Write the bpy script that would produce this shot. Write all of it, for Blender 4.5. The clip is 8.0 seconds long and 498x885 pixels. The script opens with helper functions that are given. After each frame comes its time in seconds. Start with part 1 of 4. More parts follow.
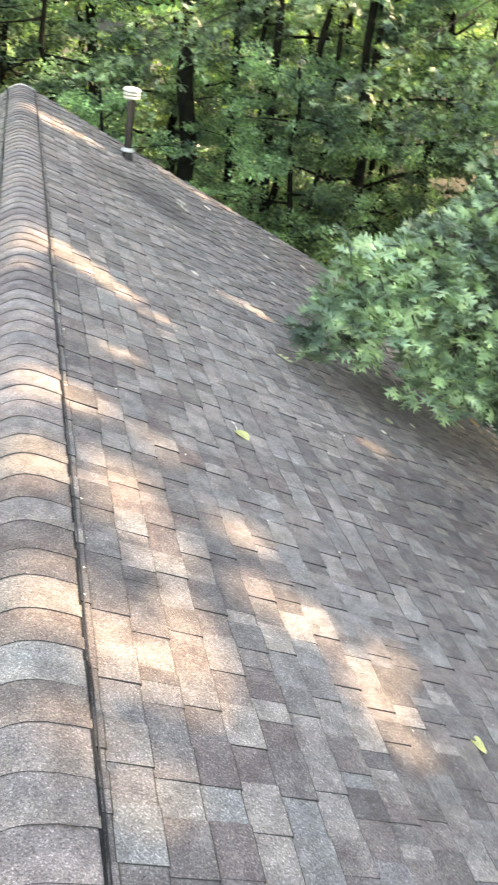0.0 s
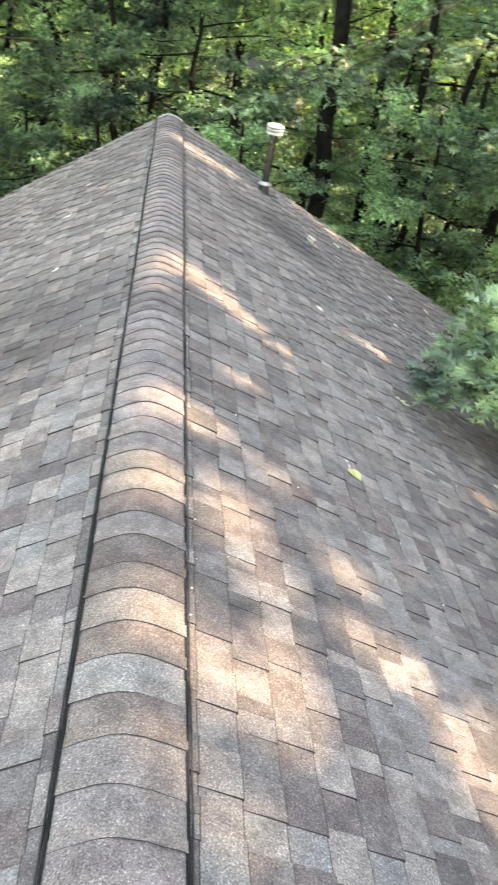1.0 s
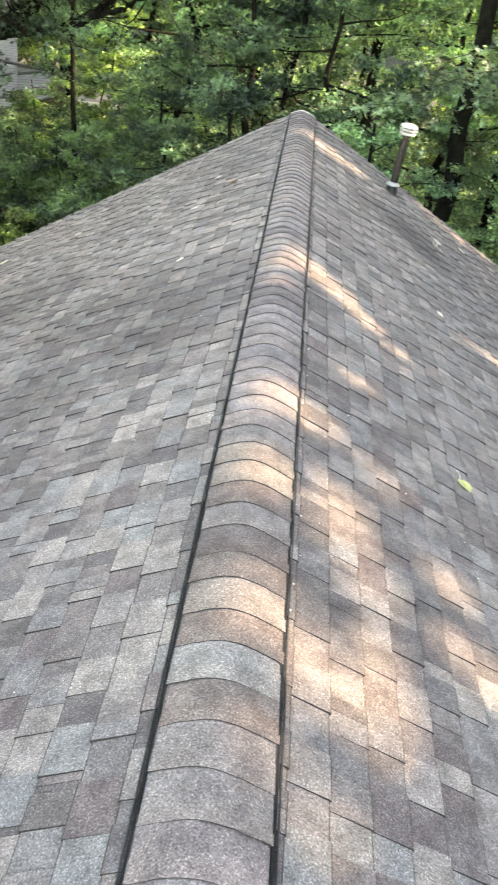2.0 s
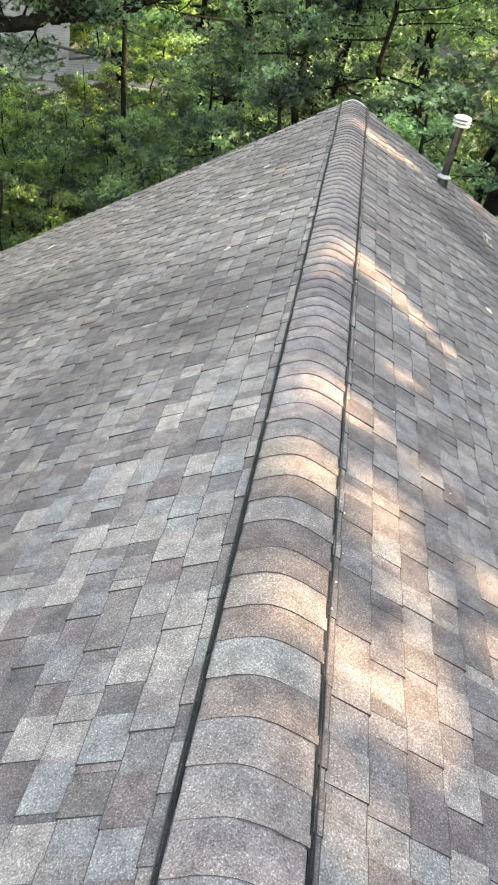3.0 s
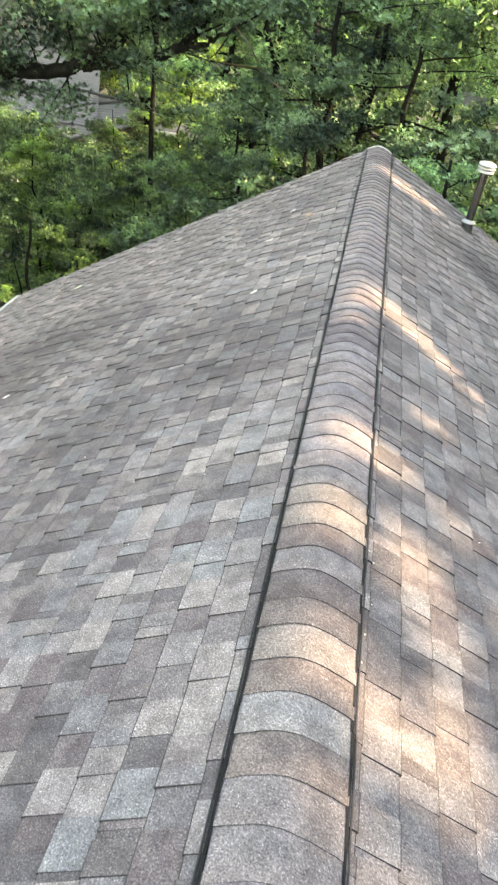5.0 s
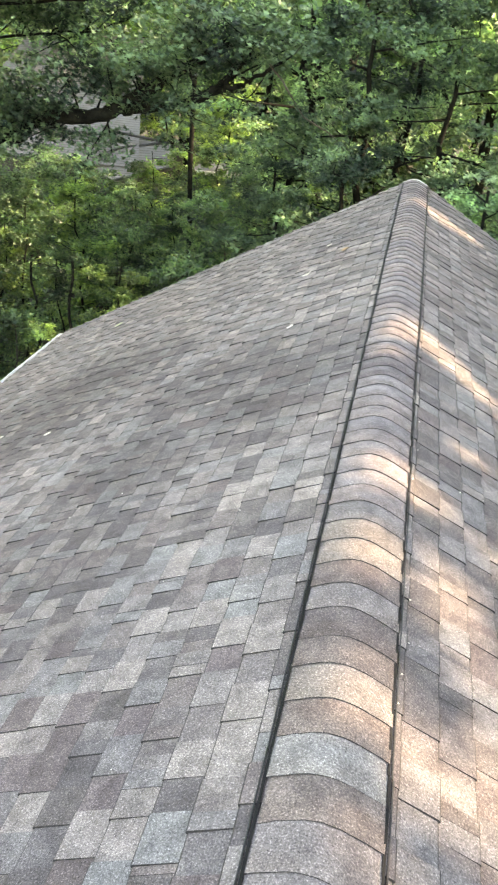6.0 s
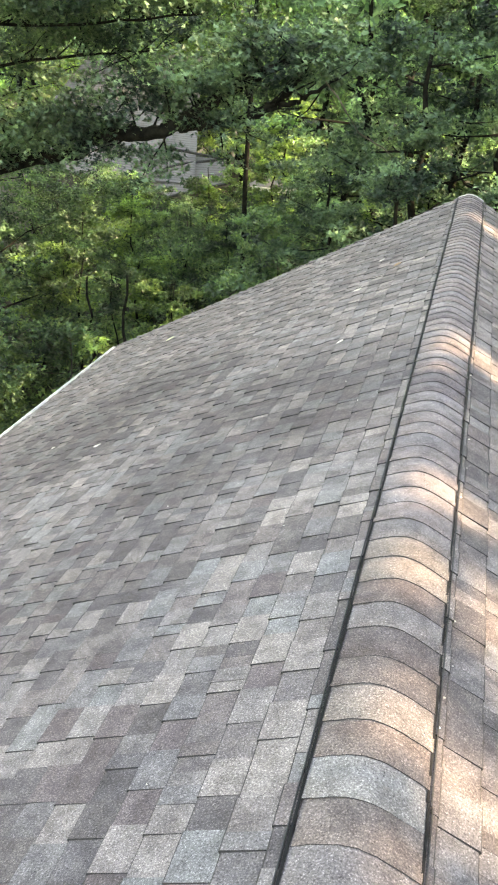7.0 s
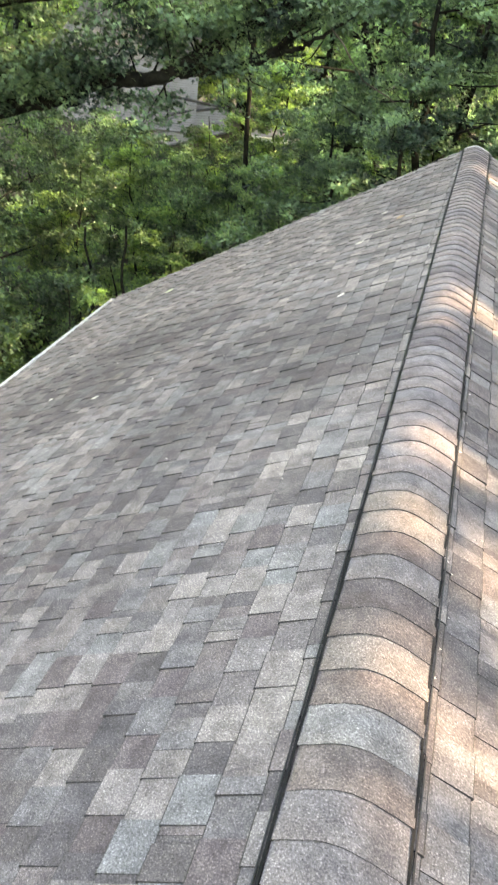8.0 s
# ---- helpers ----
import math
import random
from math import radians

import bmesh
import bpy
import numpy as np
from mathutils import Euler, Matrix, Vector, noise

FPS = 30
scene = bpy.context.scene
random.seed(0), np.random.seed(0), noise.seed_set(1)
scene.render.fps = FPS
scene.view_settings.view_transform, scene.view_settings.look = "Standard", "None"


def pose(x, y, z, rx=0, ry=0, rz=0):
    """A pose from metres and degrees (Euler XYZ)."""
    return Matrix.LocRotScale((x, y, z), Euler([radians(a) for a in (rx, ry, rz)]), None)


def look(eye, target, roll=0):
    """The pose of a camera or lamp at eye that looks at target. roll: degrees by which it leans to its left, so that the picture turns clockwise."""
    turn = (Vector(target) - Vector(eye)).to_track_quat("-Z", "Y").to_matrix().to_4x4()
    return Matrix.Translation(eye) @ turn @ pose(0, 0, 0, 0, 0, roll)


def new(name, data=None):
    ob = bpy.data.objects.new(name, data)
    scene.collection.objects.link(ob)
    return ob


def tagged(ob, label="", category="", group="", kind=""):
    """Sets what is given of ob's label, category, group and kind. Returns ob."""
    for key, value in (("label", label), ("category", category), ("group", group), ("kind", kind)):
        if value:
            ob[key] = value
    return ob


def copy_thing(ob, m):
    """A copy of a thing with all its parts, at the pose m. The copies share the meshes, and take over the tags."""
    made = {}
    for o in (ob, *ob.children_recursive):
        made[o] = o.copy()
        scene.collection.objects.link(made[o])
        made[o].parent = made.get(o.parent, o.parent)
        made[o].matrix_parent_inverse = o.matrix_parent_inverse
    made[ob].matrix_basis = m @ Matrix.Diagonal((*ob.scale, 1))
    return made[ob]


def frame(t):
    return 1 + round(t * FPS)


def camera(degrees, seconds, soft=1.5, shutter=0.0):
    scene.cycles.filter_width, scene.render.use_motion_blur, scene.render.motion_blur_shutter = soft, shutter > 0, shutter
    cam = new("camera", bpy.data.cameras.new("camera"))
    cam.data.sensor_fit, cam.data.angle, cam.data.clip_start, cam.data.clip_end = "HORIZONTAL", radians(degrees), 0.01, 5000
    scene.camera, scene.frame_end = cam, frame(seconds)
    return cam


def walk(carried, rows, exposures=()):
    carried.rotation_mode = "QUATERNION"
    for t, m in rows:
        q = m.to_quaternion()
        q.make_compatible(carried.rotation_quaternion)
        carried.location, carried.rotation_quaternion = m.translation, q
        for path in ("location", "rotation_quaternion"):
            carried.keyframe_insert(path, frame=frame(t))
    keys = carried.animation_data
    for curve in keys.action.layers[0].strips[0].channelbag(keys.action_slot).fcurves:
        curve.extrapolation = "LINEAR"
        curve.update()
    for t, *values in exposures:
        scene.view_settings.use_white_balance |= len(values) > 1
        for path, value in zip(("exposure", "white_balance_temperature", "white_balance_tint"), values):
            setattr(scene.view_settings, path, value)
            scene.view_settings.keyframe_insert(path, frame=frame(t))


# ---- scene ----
from collections import namedtuple

cam = camera(33.37, 8.0, soft=2.0, shutter=0.5)
# seconds, eye in metres, turn in degrees
ROWS = [
    (0, 0.164, -0.084, 1.713, 58.70, -3.47, -12.79),
    (0.5, 0.128, -0.079, 1.707, 59.78, -4.32, -8.49),
    (1, 0.093, -0.070, 1.706, 60.31, -5.37, -3.67),
    (1.5, 0.073, -0.075, 1.702, 59.83, -5.84, 0.97),
    (2, 0.055, -0.072, 1.700, 59.29, -6.00, 4.89),
    (2.2, 0.047, -0.071, 1.699, 59.25, -5.85, 5.89),
    (3.3, 0.014, -0.040, 1.697, 57.79, -6.52, 8.62),
    (3.5, 0.006, -0.045, 1.701, 57.63, -6.74, 8.85),
    (4, -0.023, -0.040, 1.704, 57.95, -7.15, 8.90),
    (4.2, -0.026, -0.037, 1.703, 58.22, -7.08, 8.76),
    (5.3, -0.009, -0.014, 1.719, 61.54, -5.52, 10.28),
    (5.5, -0.001, -0.009, 1.718, 61.96, -4.80, 10.59),
    (6, 0.012, -0.002, 1.724, 62.72, -4.41, 11.95),
    (6.5, 0.024, 0.018, 1.717, 63.24, -4.30, 14.05),
    (7, 0.037, 0.023, 1.716, 63.48, -3.64, 15.55),
    (7.5, 0.049, 0.025, 1.704, 62.53, -3.32, 16.15),
    (8, 0.031, 0.032, 1.694, 60.40, -4.27, 15.74),
]
walk(cam, [(t, pose(x, y, z, rx, ry, rz)) for t, x, y, z, rx, ry, rz in ROWS], [(0.0, 4.00, 10700, 15), (1.0, 3.89, 10700, 15), (2.0, 3.89, 10700, 15), (4.0, 3.91, 10700, 15), (6.0, 3.93, 10700, 15), (7.0, 3.88, 10700, 15), (7.5, 3.86, 10700, 15), (8.0, 3.87, 10700, 15)])

# ---- world, sun, exposure ----
SUN_AZ, SUN_EL = 78.0, 27.0          # azimuth from ahead (+y) towards +x, elevation
SUN = Vector((math.cos(radians(SUN_EL)) * math.sin(radians(SUN_AZ)), math.cos(radians(SUN_EL)) * math.cos(radians(SUN_AZ)), math.sin(radians(SUN_EL))))
world = bpy.data.worlds.new("world")
scene.world = world
world.use_nodes = True
wn = world.node_tree
sky = wn.nodes.new("ShaderNodeTexSky")
sky.sky_type, sky.sun_disc = "NISHITA", False
sky.sun_elevation, sky.sun_rotation = radians(SUN_EL), radians(SUN_AZ)
wn.links.new(sky.outputs[0], wn.nodes["Background"].inputs[0])
wn.nodes["Background"].inputs[1].default_value = 0.15
sun = new("sun", bpy.data.lights.new("sun", "SUN"))
sun.data.energy, sun.data.angle, sun.data.color = 1.66, radians(0.70), (1.0, 0.915, 0.815)
sun.matrix_world = look(SUN * 40, (0, 0, 0))

# ---- plan ----
SLOPE = math.atan(0.5804)            # a 7 in 12 pitch
CA, SA = math.cos(SLOPE), math.sin(SLOPE)
Z0 = -0.004                          # the two slopes meet here
Y_END, Y_BACK = 11.437, -4.0         # far and near gable
EAVE = 4.89                          # half the roof's width
GROUND = -6.2
EXPO = 0.143                         # shingle exposure


# ---- materials ----
def material(name):
    m = bpy.data.materials.new(name)
    m.use_nodes = True
    return m, m.node_tree.nodes, m.node_tree.links, m.node_tree.nodes["Principled BSDF"]


def ramp(nodes, stops, constant=False):
    r = nodes.new("ShaderNodeValToRGB")
    if constant:
        r.color_ramp.interpolation = "CONSTANT"
    while len(r.color_ramp.elements) < len(stops):
        r.color_ramp.elements.new(0.5)
    for e, (p, c) in zip(r.color_ramp.elements, stops):
        e.position, e.color = p, (*c, 1)
    return r


def mixed(nodes, links, kind, fac, a, b):
    x = nodes.new("ShaderNodeMix")
    x.data_type, x.blend_type = "RGBA", kind
    for sock, v in ((x.inputs[0], fac), (x.inputs[6], a), (x.inputs[7], b)):
        if hasattr(v, "default_value"):
            links.new(v, sock)
        elif isinstance(v, tuple):
            sock.default_value = (*v, 1)
        else:
            sock.default_value = v
    return x.outputs[2]


def noise_tex(nodes, links, vec, scale, detail=3.0, rough=0.55):
    n = nodes.new("ShaderNodeTexNoise")
    n.inputs["Scale"].default_value, n.inputs["Detail"].default_value, n.inputs["Roughness"].default_value = scale, detail, rough
    links.new(vec, n.inputs["Vector"])
    return n.outputs[0]


def position(nodes):
    return nodes.new("ShaderNodeNewGeometry").outputs["Position"]


def piece_random(nodes, links):
    """One random number a piece, for joined islands and for objects alike."""
    a, b = nodes.new("ShaderNodeObjectInfo").outputs["Random"], nodes.new("ShaderNodeNewGeometry").outputs["Random Per Island"]
    add, fr = nodes.new("ShaderNodeMath"), nodes.new("ShaderNodeMath")
    add.operation, fr.operation = "ADD", "FRACT"
    links.new(a, add.inputs[0]), links.new(b, add.inputs[1]), links.new(add.outputs[0], fr.inputs[0])
    return fr.outputs[0]


def bump(nodes, links, height, strength, distance, shader):
    b = nodes.new("ShaderNodeBump")
    b.inputs["Strength"].default_value, b.inputs["Distance"].default_value = strength, distance
    links.new(height, b.inputs["Height"])
    links.new(b.outputs[0], shader.inputs["Normal"])


# darker patches on the two slopes: where each lies, how far it spreads
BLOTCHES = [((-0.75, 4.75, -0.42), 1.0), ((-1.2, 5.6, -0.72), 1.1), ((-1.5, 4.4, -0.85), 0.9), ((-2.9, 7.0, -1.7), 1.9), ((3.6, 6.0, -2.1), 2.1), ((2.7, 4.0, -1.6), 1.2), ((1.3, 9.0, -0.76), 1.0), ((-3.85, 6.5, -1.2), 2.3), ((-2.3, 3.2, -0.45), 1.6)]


def granules(name, stops, stain=0.55):
    """Mineral granules on asphalt: a colour a piece, speckle, mottling, weather stains."""
    m, n, l, p = material(name)
    pos = position(n)
    base = ramp(n, stops, constant=True)
    l.new(piece_random(n, l), base.inputs[0])
    speck = ramp(n, [(0.31, (0.22, 0.215, 0.22)), (0.46, (0.82, 0.81, 0.82)), (0.57, (1.10, 1.09, 1.08)), (0.675, (2.6, 2.55, 2.52))])
    fine = noise_tex(n, l, pos, 165, 3.0, 0.88)
    l.new(fine, speck.inputs[0])
    mott = ramp(n, [(0.32, (0.70, 0.685, 0.69)), (0.68, (1.27, 1.26, 1.25))])
    l.new(noise_tex(n, l, pos, 11, 4.0, 0.62), mott.inputs[0])
    soft = 0.5 + stain * 0.5
    st = ramp(n, [(0.34, (soft, soft, soft * 1.02)), (0.56, (1.04, 1.03, 1.02))])
    l.new(noise_tex(n, l, pos, 1.1, 4.0, 0.6), st.inputs[0])
    patch_mask = None
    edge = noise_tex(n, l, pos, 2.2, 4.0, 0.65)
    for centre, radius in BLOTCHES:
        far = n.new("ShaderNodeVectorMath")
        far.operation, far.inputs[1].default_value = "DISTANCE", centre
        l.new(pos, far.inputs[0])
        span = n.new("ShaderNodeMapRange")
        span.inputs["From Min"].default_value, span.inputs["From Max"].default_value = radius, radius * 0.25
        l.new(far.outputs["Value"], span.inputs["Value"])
        if patch_mask is None:
            patch_mask = span.outputs[0]
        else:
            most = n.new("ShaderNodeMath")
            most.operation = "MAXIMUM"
            l.new(patch_mask, most.inputs[0]), l.new(span.outputs[0], most.inputs[1])
            patch_mask = most.outputs[0]
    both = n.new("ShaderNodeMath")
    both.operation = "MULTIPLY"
    l.new(patch_mask, both.inputs[0]), l.new(edge, both.inputs[1])
    patch_tone = ramp(n, [(0.10, (1.0, 1.0, 1.0)), (0.55, (0.50, 0.49, 0.50))])
    l.new(both.outputs[0], patch_tone.inputs[0])
    c = mixed(n, l, "MULTIPLY", 1.0, base.outputs[0], speck.outputs[0])
    c = mixed(n, l, "MULTIPLY", 1.0, c, mott.outputs[0])
    c = mixed(n, l, "MULTIPLY", 1.0, c, st.outputs[0])
    c = mixed(n, l, "MULTIPLY", 1.0, c, patch_tone.outputs[0])
    l.new(c, p.inputs["Base Color"])
    p.inputs["Roughness"].default_value = 0.9
    p.inputs["Specular IOR Level"].default_value = 0.3
    p.inputs["Diffuse Roughness"].default_value = 0.6
    p.inputs["Sheen Weight"].default_value, p.inputs["Sheen Roughness"].default_value = 0.075, 0.35
    bump(n, l, fine, 0.5, 0.003, p)
    return m


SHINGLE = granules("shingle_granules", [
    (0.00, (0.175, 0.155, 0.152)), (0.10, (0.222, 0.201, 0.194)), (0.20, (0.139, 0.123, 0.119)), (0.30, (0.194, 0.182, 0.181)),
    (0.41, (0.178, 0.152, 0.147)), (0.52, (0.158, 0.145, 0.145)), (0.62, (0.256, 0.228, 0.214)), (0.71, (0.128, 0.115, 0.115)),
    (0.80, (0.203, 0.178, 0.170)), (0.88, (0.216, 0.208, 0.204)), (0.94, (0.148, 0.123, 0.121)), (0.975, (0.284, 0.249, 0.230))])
CAP = granules("cap_granules", [
    (0.00, (0.198, 0.180, 0.184)), (0.14, (0.226, 0.206, 0.204)), (0.28, (0.157, 0.138, 0.142)), (0.42, (0.234, 0.204, 0.198)),
    (0.56, (0.200, 0.185, 0.191)), (0.70, (0.144, 0.127, 0.132)), (0.80, (0.216, 0.187, 0.184))], 0.66)
PALE_CAP = granules("pale_cap_granules", [(0.0, (0.36, 0.345, 0.33))], 0.9)
CAP_BLUE = granules("blue_grey_cap_granules", [(0.0, (0.224, 0.214, 0.208))], 0.85)
CAP_MAUVE = granules("mauve_brown_cap_granules", [(0.0, (0.140, 0.117, 0.113))], 0.8)
CAP_TAN = granules("tan_cap_granules", [(0.0, (0.226, 0.194, 0.174))], 0.8)
CAP_GREY = granules("lilac_grey_cap_granules", [(0.0, (0.192, 0.172, 0.168))], 0.8)
CAP_BROWN = granules("brown_cap_granules", [(0.0, (0.168, 0.140, 0.130))], 0.8)
TAB_TAN = granules("tan_granules", [(0.0, (0.256, 0.227, 0.213))], 0.85)
TAB_TEAL = granules("blue_grey_granules", [(0.0, (0.206, 0.203, 0.200))], 0.85)
TAB_MAUVE = granules("mauve_brown_granules", [(0.0, (0.150, 0.125, 0.124))], 0.85)


def plain(name, colour, rough=0.6, metal=0.0, vary=0.25, scale=9.0, relief=0.0):
    """A surface with a broad and a fine variation of its colour."""
    m, n, l, p = material(name)
    pos = position(n)
    a = ramp(n, [(0.3, tuple(v * (1 - vary) for v in colour)), (0.7, tuple(v * (1 + vary) for v in colour))])
    l.new(noise_tex(n, l, pos, scale, 5.0, 0.65), a.inputs[0])
    l.new(a.outputs[0], p.inputs["Base Color"])
    p.inputs["Roughness"].default_value, p.inputs["Metallic"].default_value = rough, metal
    if relief:
        bump(n, l, noise_tex(n, l, pos, scale * 4, 4.0, 0.7), 0.6, relief, p)
    return m


EDGE = plain("asphalt_edge", (0.030, 0.028, 0.029), 0.95, vary=0.5, scale=60)
# dark colour that paints the shade line along each course's lower edge
COURSE_SHADE = plain("course_shade_strip", (0.052, 0.047, 0.047), 0.95, vary=0.5, scale=60)
DECK = plain("roof_deck", (0.03, 0.029, 0.029), 0.95)
PLASTIC = plain("black_vent_plastic", (0.013, 0.013, 0.015), 0.45, vary=0.4, scale=40)
# paler copy for the baffle: the plastic's light line is put into the colour
VENT_GREY = plain("lit_vent_plastic", (0.030, 0.030, 0.034), 0.38, vary=0.4, scale=40)
PLASTIC.node_tree.nodes["Principled BSDF"].inputs["Specular IOR Level"].default_value = 0.22
WHITE_METAL = plain("white_painted_metal", (0.78, 0.79, 0.78), 0.4, vary=0.06, scale=3)
GALV = plain("galvanised_steel", (0.10, 0.104, 0.104), 0.24, 0.85, 0.22, 30)
GALV_CAP = plain("bright_steel_cap", (0.66, 0.67, 0.67), 0.38, 0.35, 0.10, 20)
GALV_COLLAR = plain("steel_collar", (0.42, 0.42, 0.41), 0.42, 0.6, 0.15, 30)
RUBBER = plain("dark_flashing", (0.032, 0.031, 0.031), 0.6)
SIDING = plain("painted_siding", (0.075, 0.073, 0.068), 0.7, vary=0.08)
FAR_ROOF = plain("weathered_grey_roof", (0.190, 0.172, 0.160), 0.9, vary=0.2, scale=2.2, relief=0.02)
wave = FAR_ROOF.node_tree.nodes.new("ShaderNodeTexWave")
wave.bands_direction, wave.wave_profile = "Z", "SAW"
wave.inputs["Scale"].default_value, wave.inputs["Distortion"].default_value = 4.2, 0.6
fl, fp = FAR_ROOF.node_tree.links, FAR_ROOF.node_tree.nodes["Principled BSDF"]
fl.new(position(FAR_ROOF.node_tree.nodes), wave.inputs["Vector"])
band = ramp(FAR_ROOF.node_tree.nodes, [(0.0, (0.42, 0.42, 0.42)), (0.3, (1.0, 1.0, 1.0))])
fl.new(wave.outputs[1], band.inputs[0])
fl.new(mixed(FAR_ROOF.node_tree.nodes, fl, "MULTIPLY", 1.0, fp.inputs["Base Color"].links[0].from_socket, band.outputs[0]), fp.inputs["Base Color"])
SHED_WALL = plain("pale_grey_boards", (0.22, 0.225, 0.22), 0.8, vary=0.12, scale=6)
FAR_TRIM = plain("dark_ridge_cap", (0.06, 0.057, 0.055), 0.9)
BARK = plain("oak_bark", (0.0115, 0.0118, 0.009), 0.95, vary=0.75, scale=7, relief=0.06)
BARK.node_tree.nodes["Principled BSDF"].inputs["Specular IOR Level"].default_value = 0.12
TWIG = plain("twig_bark", (0.030, 0.027, 0.020), 0.9, vary=0.3, scale=30)
DEAD = plain("dead_wood", (0.07, 0.062, 0.048), 0.9, vary=0.3, scale=20)


def foliage(name, stops, glow=0.45, rough=0.33, hue_scale=0.7, sheen=0.45):
    """Leaves: a colour a leaf, noise of tone that also paints dark hollows and lit clumps, light passing through the
    blade.
    """
    m, n, l, p = material(name)
    base = ramp(n, stops)
    even = n.new("ShaderNodeMapRange")
    even.inputs["To Min"].default_value, even.inputs["To Max"].default_value = 0.24, 0.76
    l.new(piece_random(n, l), even.inputs["Value"])
    l.new(even.outputs[0], base.inputs[0])
    # both noises put shaded hollows and sunlit clumps of the crown into the colour
    crown_shade = ramp(n, [(0.38, (0.25, 0.31, 0.34)), (0.62, (1.50, 1.56, 1.32))])
    l.new(noise_tex(n, l, position(n), hue_scale, 3.0, 0.6), crown_shade.inputs[0])
    c = mixed(n, l, "MULTIPLY", 1.0, base.outputs[0], crown_shade.outputs[0])
    clump_shade = ramp(n, [(0.38, (0.45, 0.52, 0.54)), (0.62, (1.42, 1.42, 1.28))])
    l.new(noise_tex(n, l, position(n), hue_scale * 3.6, 2.0, 0.5), clump_shade.inputs[0])
    c = mixed(n, l, "MULTIPLY", 1.0, c, clump_shade.outputs[0])
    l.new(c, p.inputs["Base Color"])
    p.inputs["Roughness"].default_value = rough
    p.inputs["Specular IOR Level"].default_value = sheen
    tr = n.new("ShaderNodeBsdfTranslucent")
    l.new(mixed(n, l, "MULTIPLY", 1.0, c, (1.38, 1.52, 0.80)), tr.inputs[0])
    mx = n.new("ShaderNodeMixShader")
    mx.inputs[0].default_value = glow
    l.new(p.outputs[0], mx.inputs[1]), l.new(tr.outputs[0], mx.inputs[2])
    l.new(mx.outputs[0], n["Material Output"].inputs[0])
    return m


OAK_LEAF = foliage("oak_leaf", [(0.0, (0.125, 0.194, 0.132)), (0.5, (0.198, 0.273, 0.192)), (0.85, (0.268, 0.335, 0.243)), (1.0, (0.303, 0.345, 0.223))], 0.16, 0.42, 1.4, sheen=0.5)
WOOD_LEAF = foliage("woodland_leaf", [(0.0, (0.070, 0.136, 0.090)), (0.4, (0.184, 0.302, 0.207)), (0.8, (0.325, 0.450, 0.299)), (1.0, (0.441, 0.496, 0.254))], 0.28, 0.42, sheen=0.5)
# darker leaf copy: the dim inside of the wood is put into its colour
UNDER_LEAF = foliage("shade_toned_understory_leaf", [(0.0, (0.047, 0.093, 0.060)), (0.5, (0.104, 0.180, 0.106)), (1.0, (0.224, 0.287, 0.137))], 0.30, 0.42, sheen=0.45)
# lightened leaf copy: the brightness of sunlit tufts is put into its colour
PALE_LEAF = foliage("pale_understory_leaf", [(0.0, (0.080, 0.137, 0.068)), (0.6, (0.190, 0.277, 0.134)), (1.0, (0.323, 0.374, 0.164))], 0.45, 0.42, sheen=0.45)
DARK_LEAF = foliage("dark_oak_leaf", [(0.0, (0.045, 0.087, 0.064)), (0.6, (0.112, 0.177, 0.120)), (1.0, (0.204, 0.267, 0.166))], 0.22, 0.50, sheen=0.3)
YELLOW = plain("fallen_yellow_leaf", (0.84, 0.82, 0.44), 0.6, vary=0.2, scale=30)
GREENISH = plain("fallen_green_leaf", (0.66, 0.70, 0.42), 0.6, vary=0.2, scale=30)
PALE_DRY = plain("dry_pale_leaf", (0.74, 0.69, 0.60), 0.8, vary=0.2, scale=30)
TAN_DRY = plain("dry_tan_leaf", (0.42, 0.27, 0.14), 0.8, vary=0.3, scale=30)

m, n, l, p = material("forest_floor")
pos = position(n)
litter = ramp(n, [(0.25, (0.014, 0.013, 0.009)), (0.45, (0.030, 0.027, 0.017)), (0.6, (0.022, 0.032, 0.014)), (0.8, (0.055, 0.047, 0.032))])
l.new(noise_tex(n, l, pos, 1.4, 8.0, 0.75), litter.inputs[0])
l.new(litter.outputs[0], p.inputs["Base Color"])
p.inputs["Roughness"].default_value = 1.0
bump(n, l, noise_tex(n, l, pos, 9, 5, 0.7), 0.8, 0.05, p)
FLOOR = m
m, n, l, p = material("distant_woods")
pos = position(n)
far = ramp(n, [(0.3, (0.012, 0.024, 0.010)), (0.5, (0.030, 0.055, 0.020)), (0.62, (0.07, 0.10, 0.03)), (0.75, (0.16, 0.18, 0.05))])
l.new(noise_tex(n, l, pos, 0.9, 9.0, 0.75), far.inputs[0])
l.new(far.outputs[0], p.inputs["Base Color"])
p.inputs["Roughness"].default_value = 1.0
DISTANT = m


# ---- building helpers ----
def mesh_from(name, verts, faces, mats, index=None, smooth=False):
    me = bpy.data.meshes.new(name)
    me.from_pydata(verts, [], faces)
    for mt in mats:
        me.materials.append(mt)
    if index is not None:
        me.polygons.foreach_set("material_index", index)
    if smooth:
        me.polygons.foreach_set("use_smooth", [True] * len(me.polygons))
    me.update()
    return me


def put(name, me, parent=None, label="", m=None):
    ob = new(name, me)
    if parent is not None:
        ob.parent = parent
    if m is not None:
        ob.matrix_basis = m
    if label:
        tagged(ob, label)
    return ob


def part(name, bm, mat, parent, label="", m=None, smooth=False):
    me = bpy.data.meshes.new(name)
    bm.normal_update()
    bm.to_mesh(me)
    bm.free()
    me.materials.append(mat)
    if smooth:
        me.polygons.foreach_set("use_smooth", [True] * len(me.polygons))
    return put(name, me, parent, label, m)


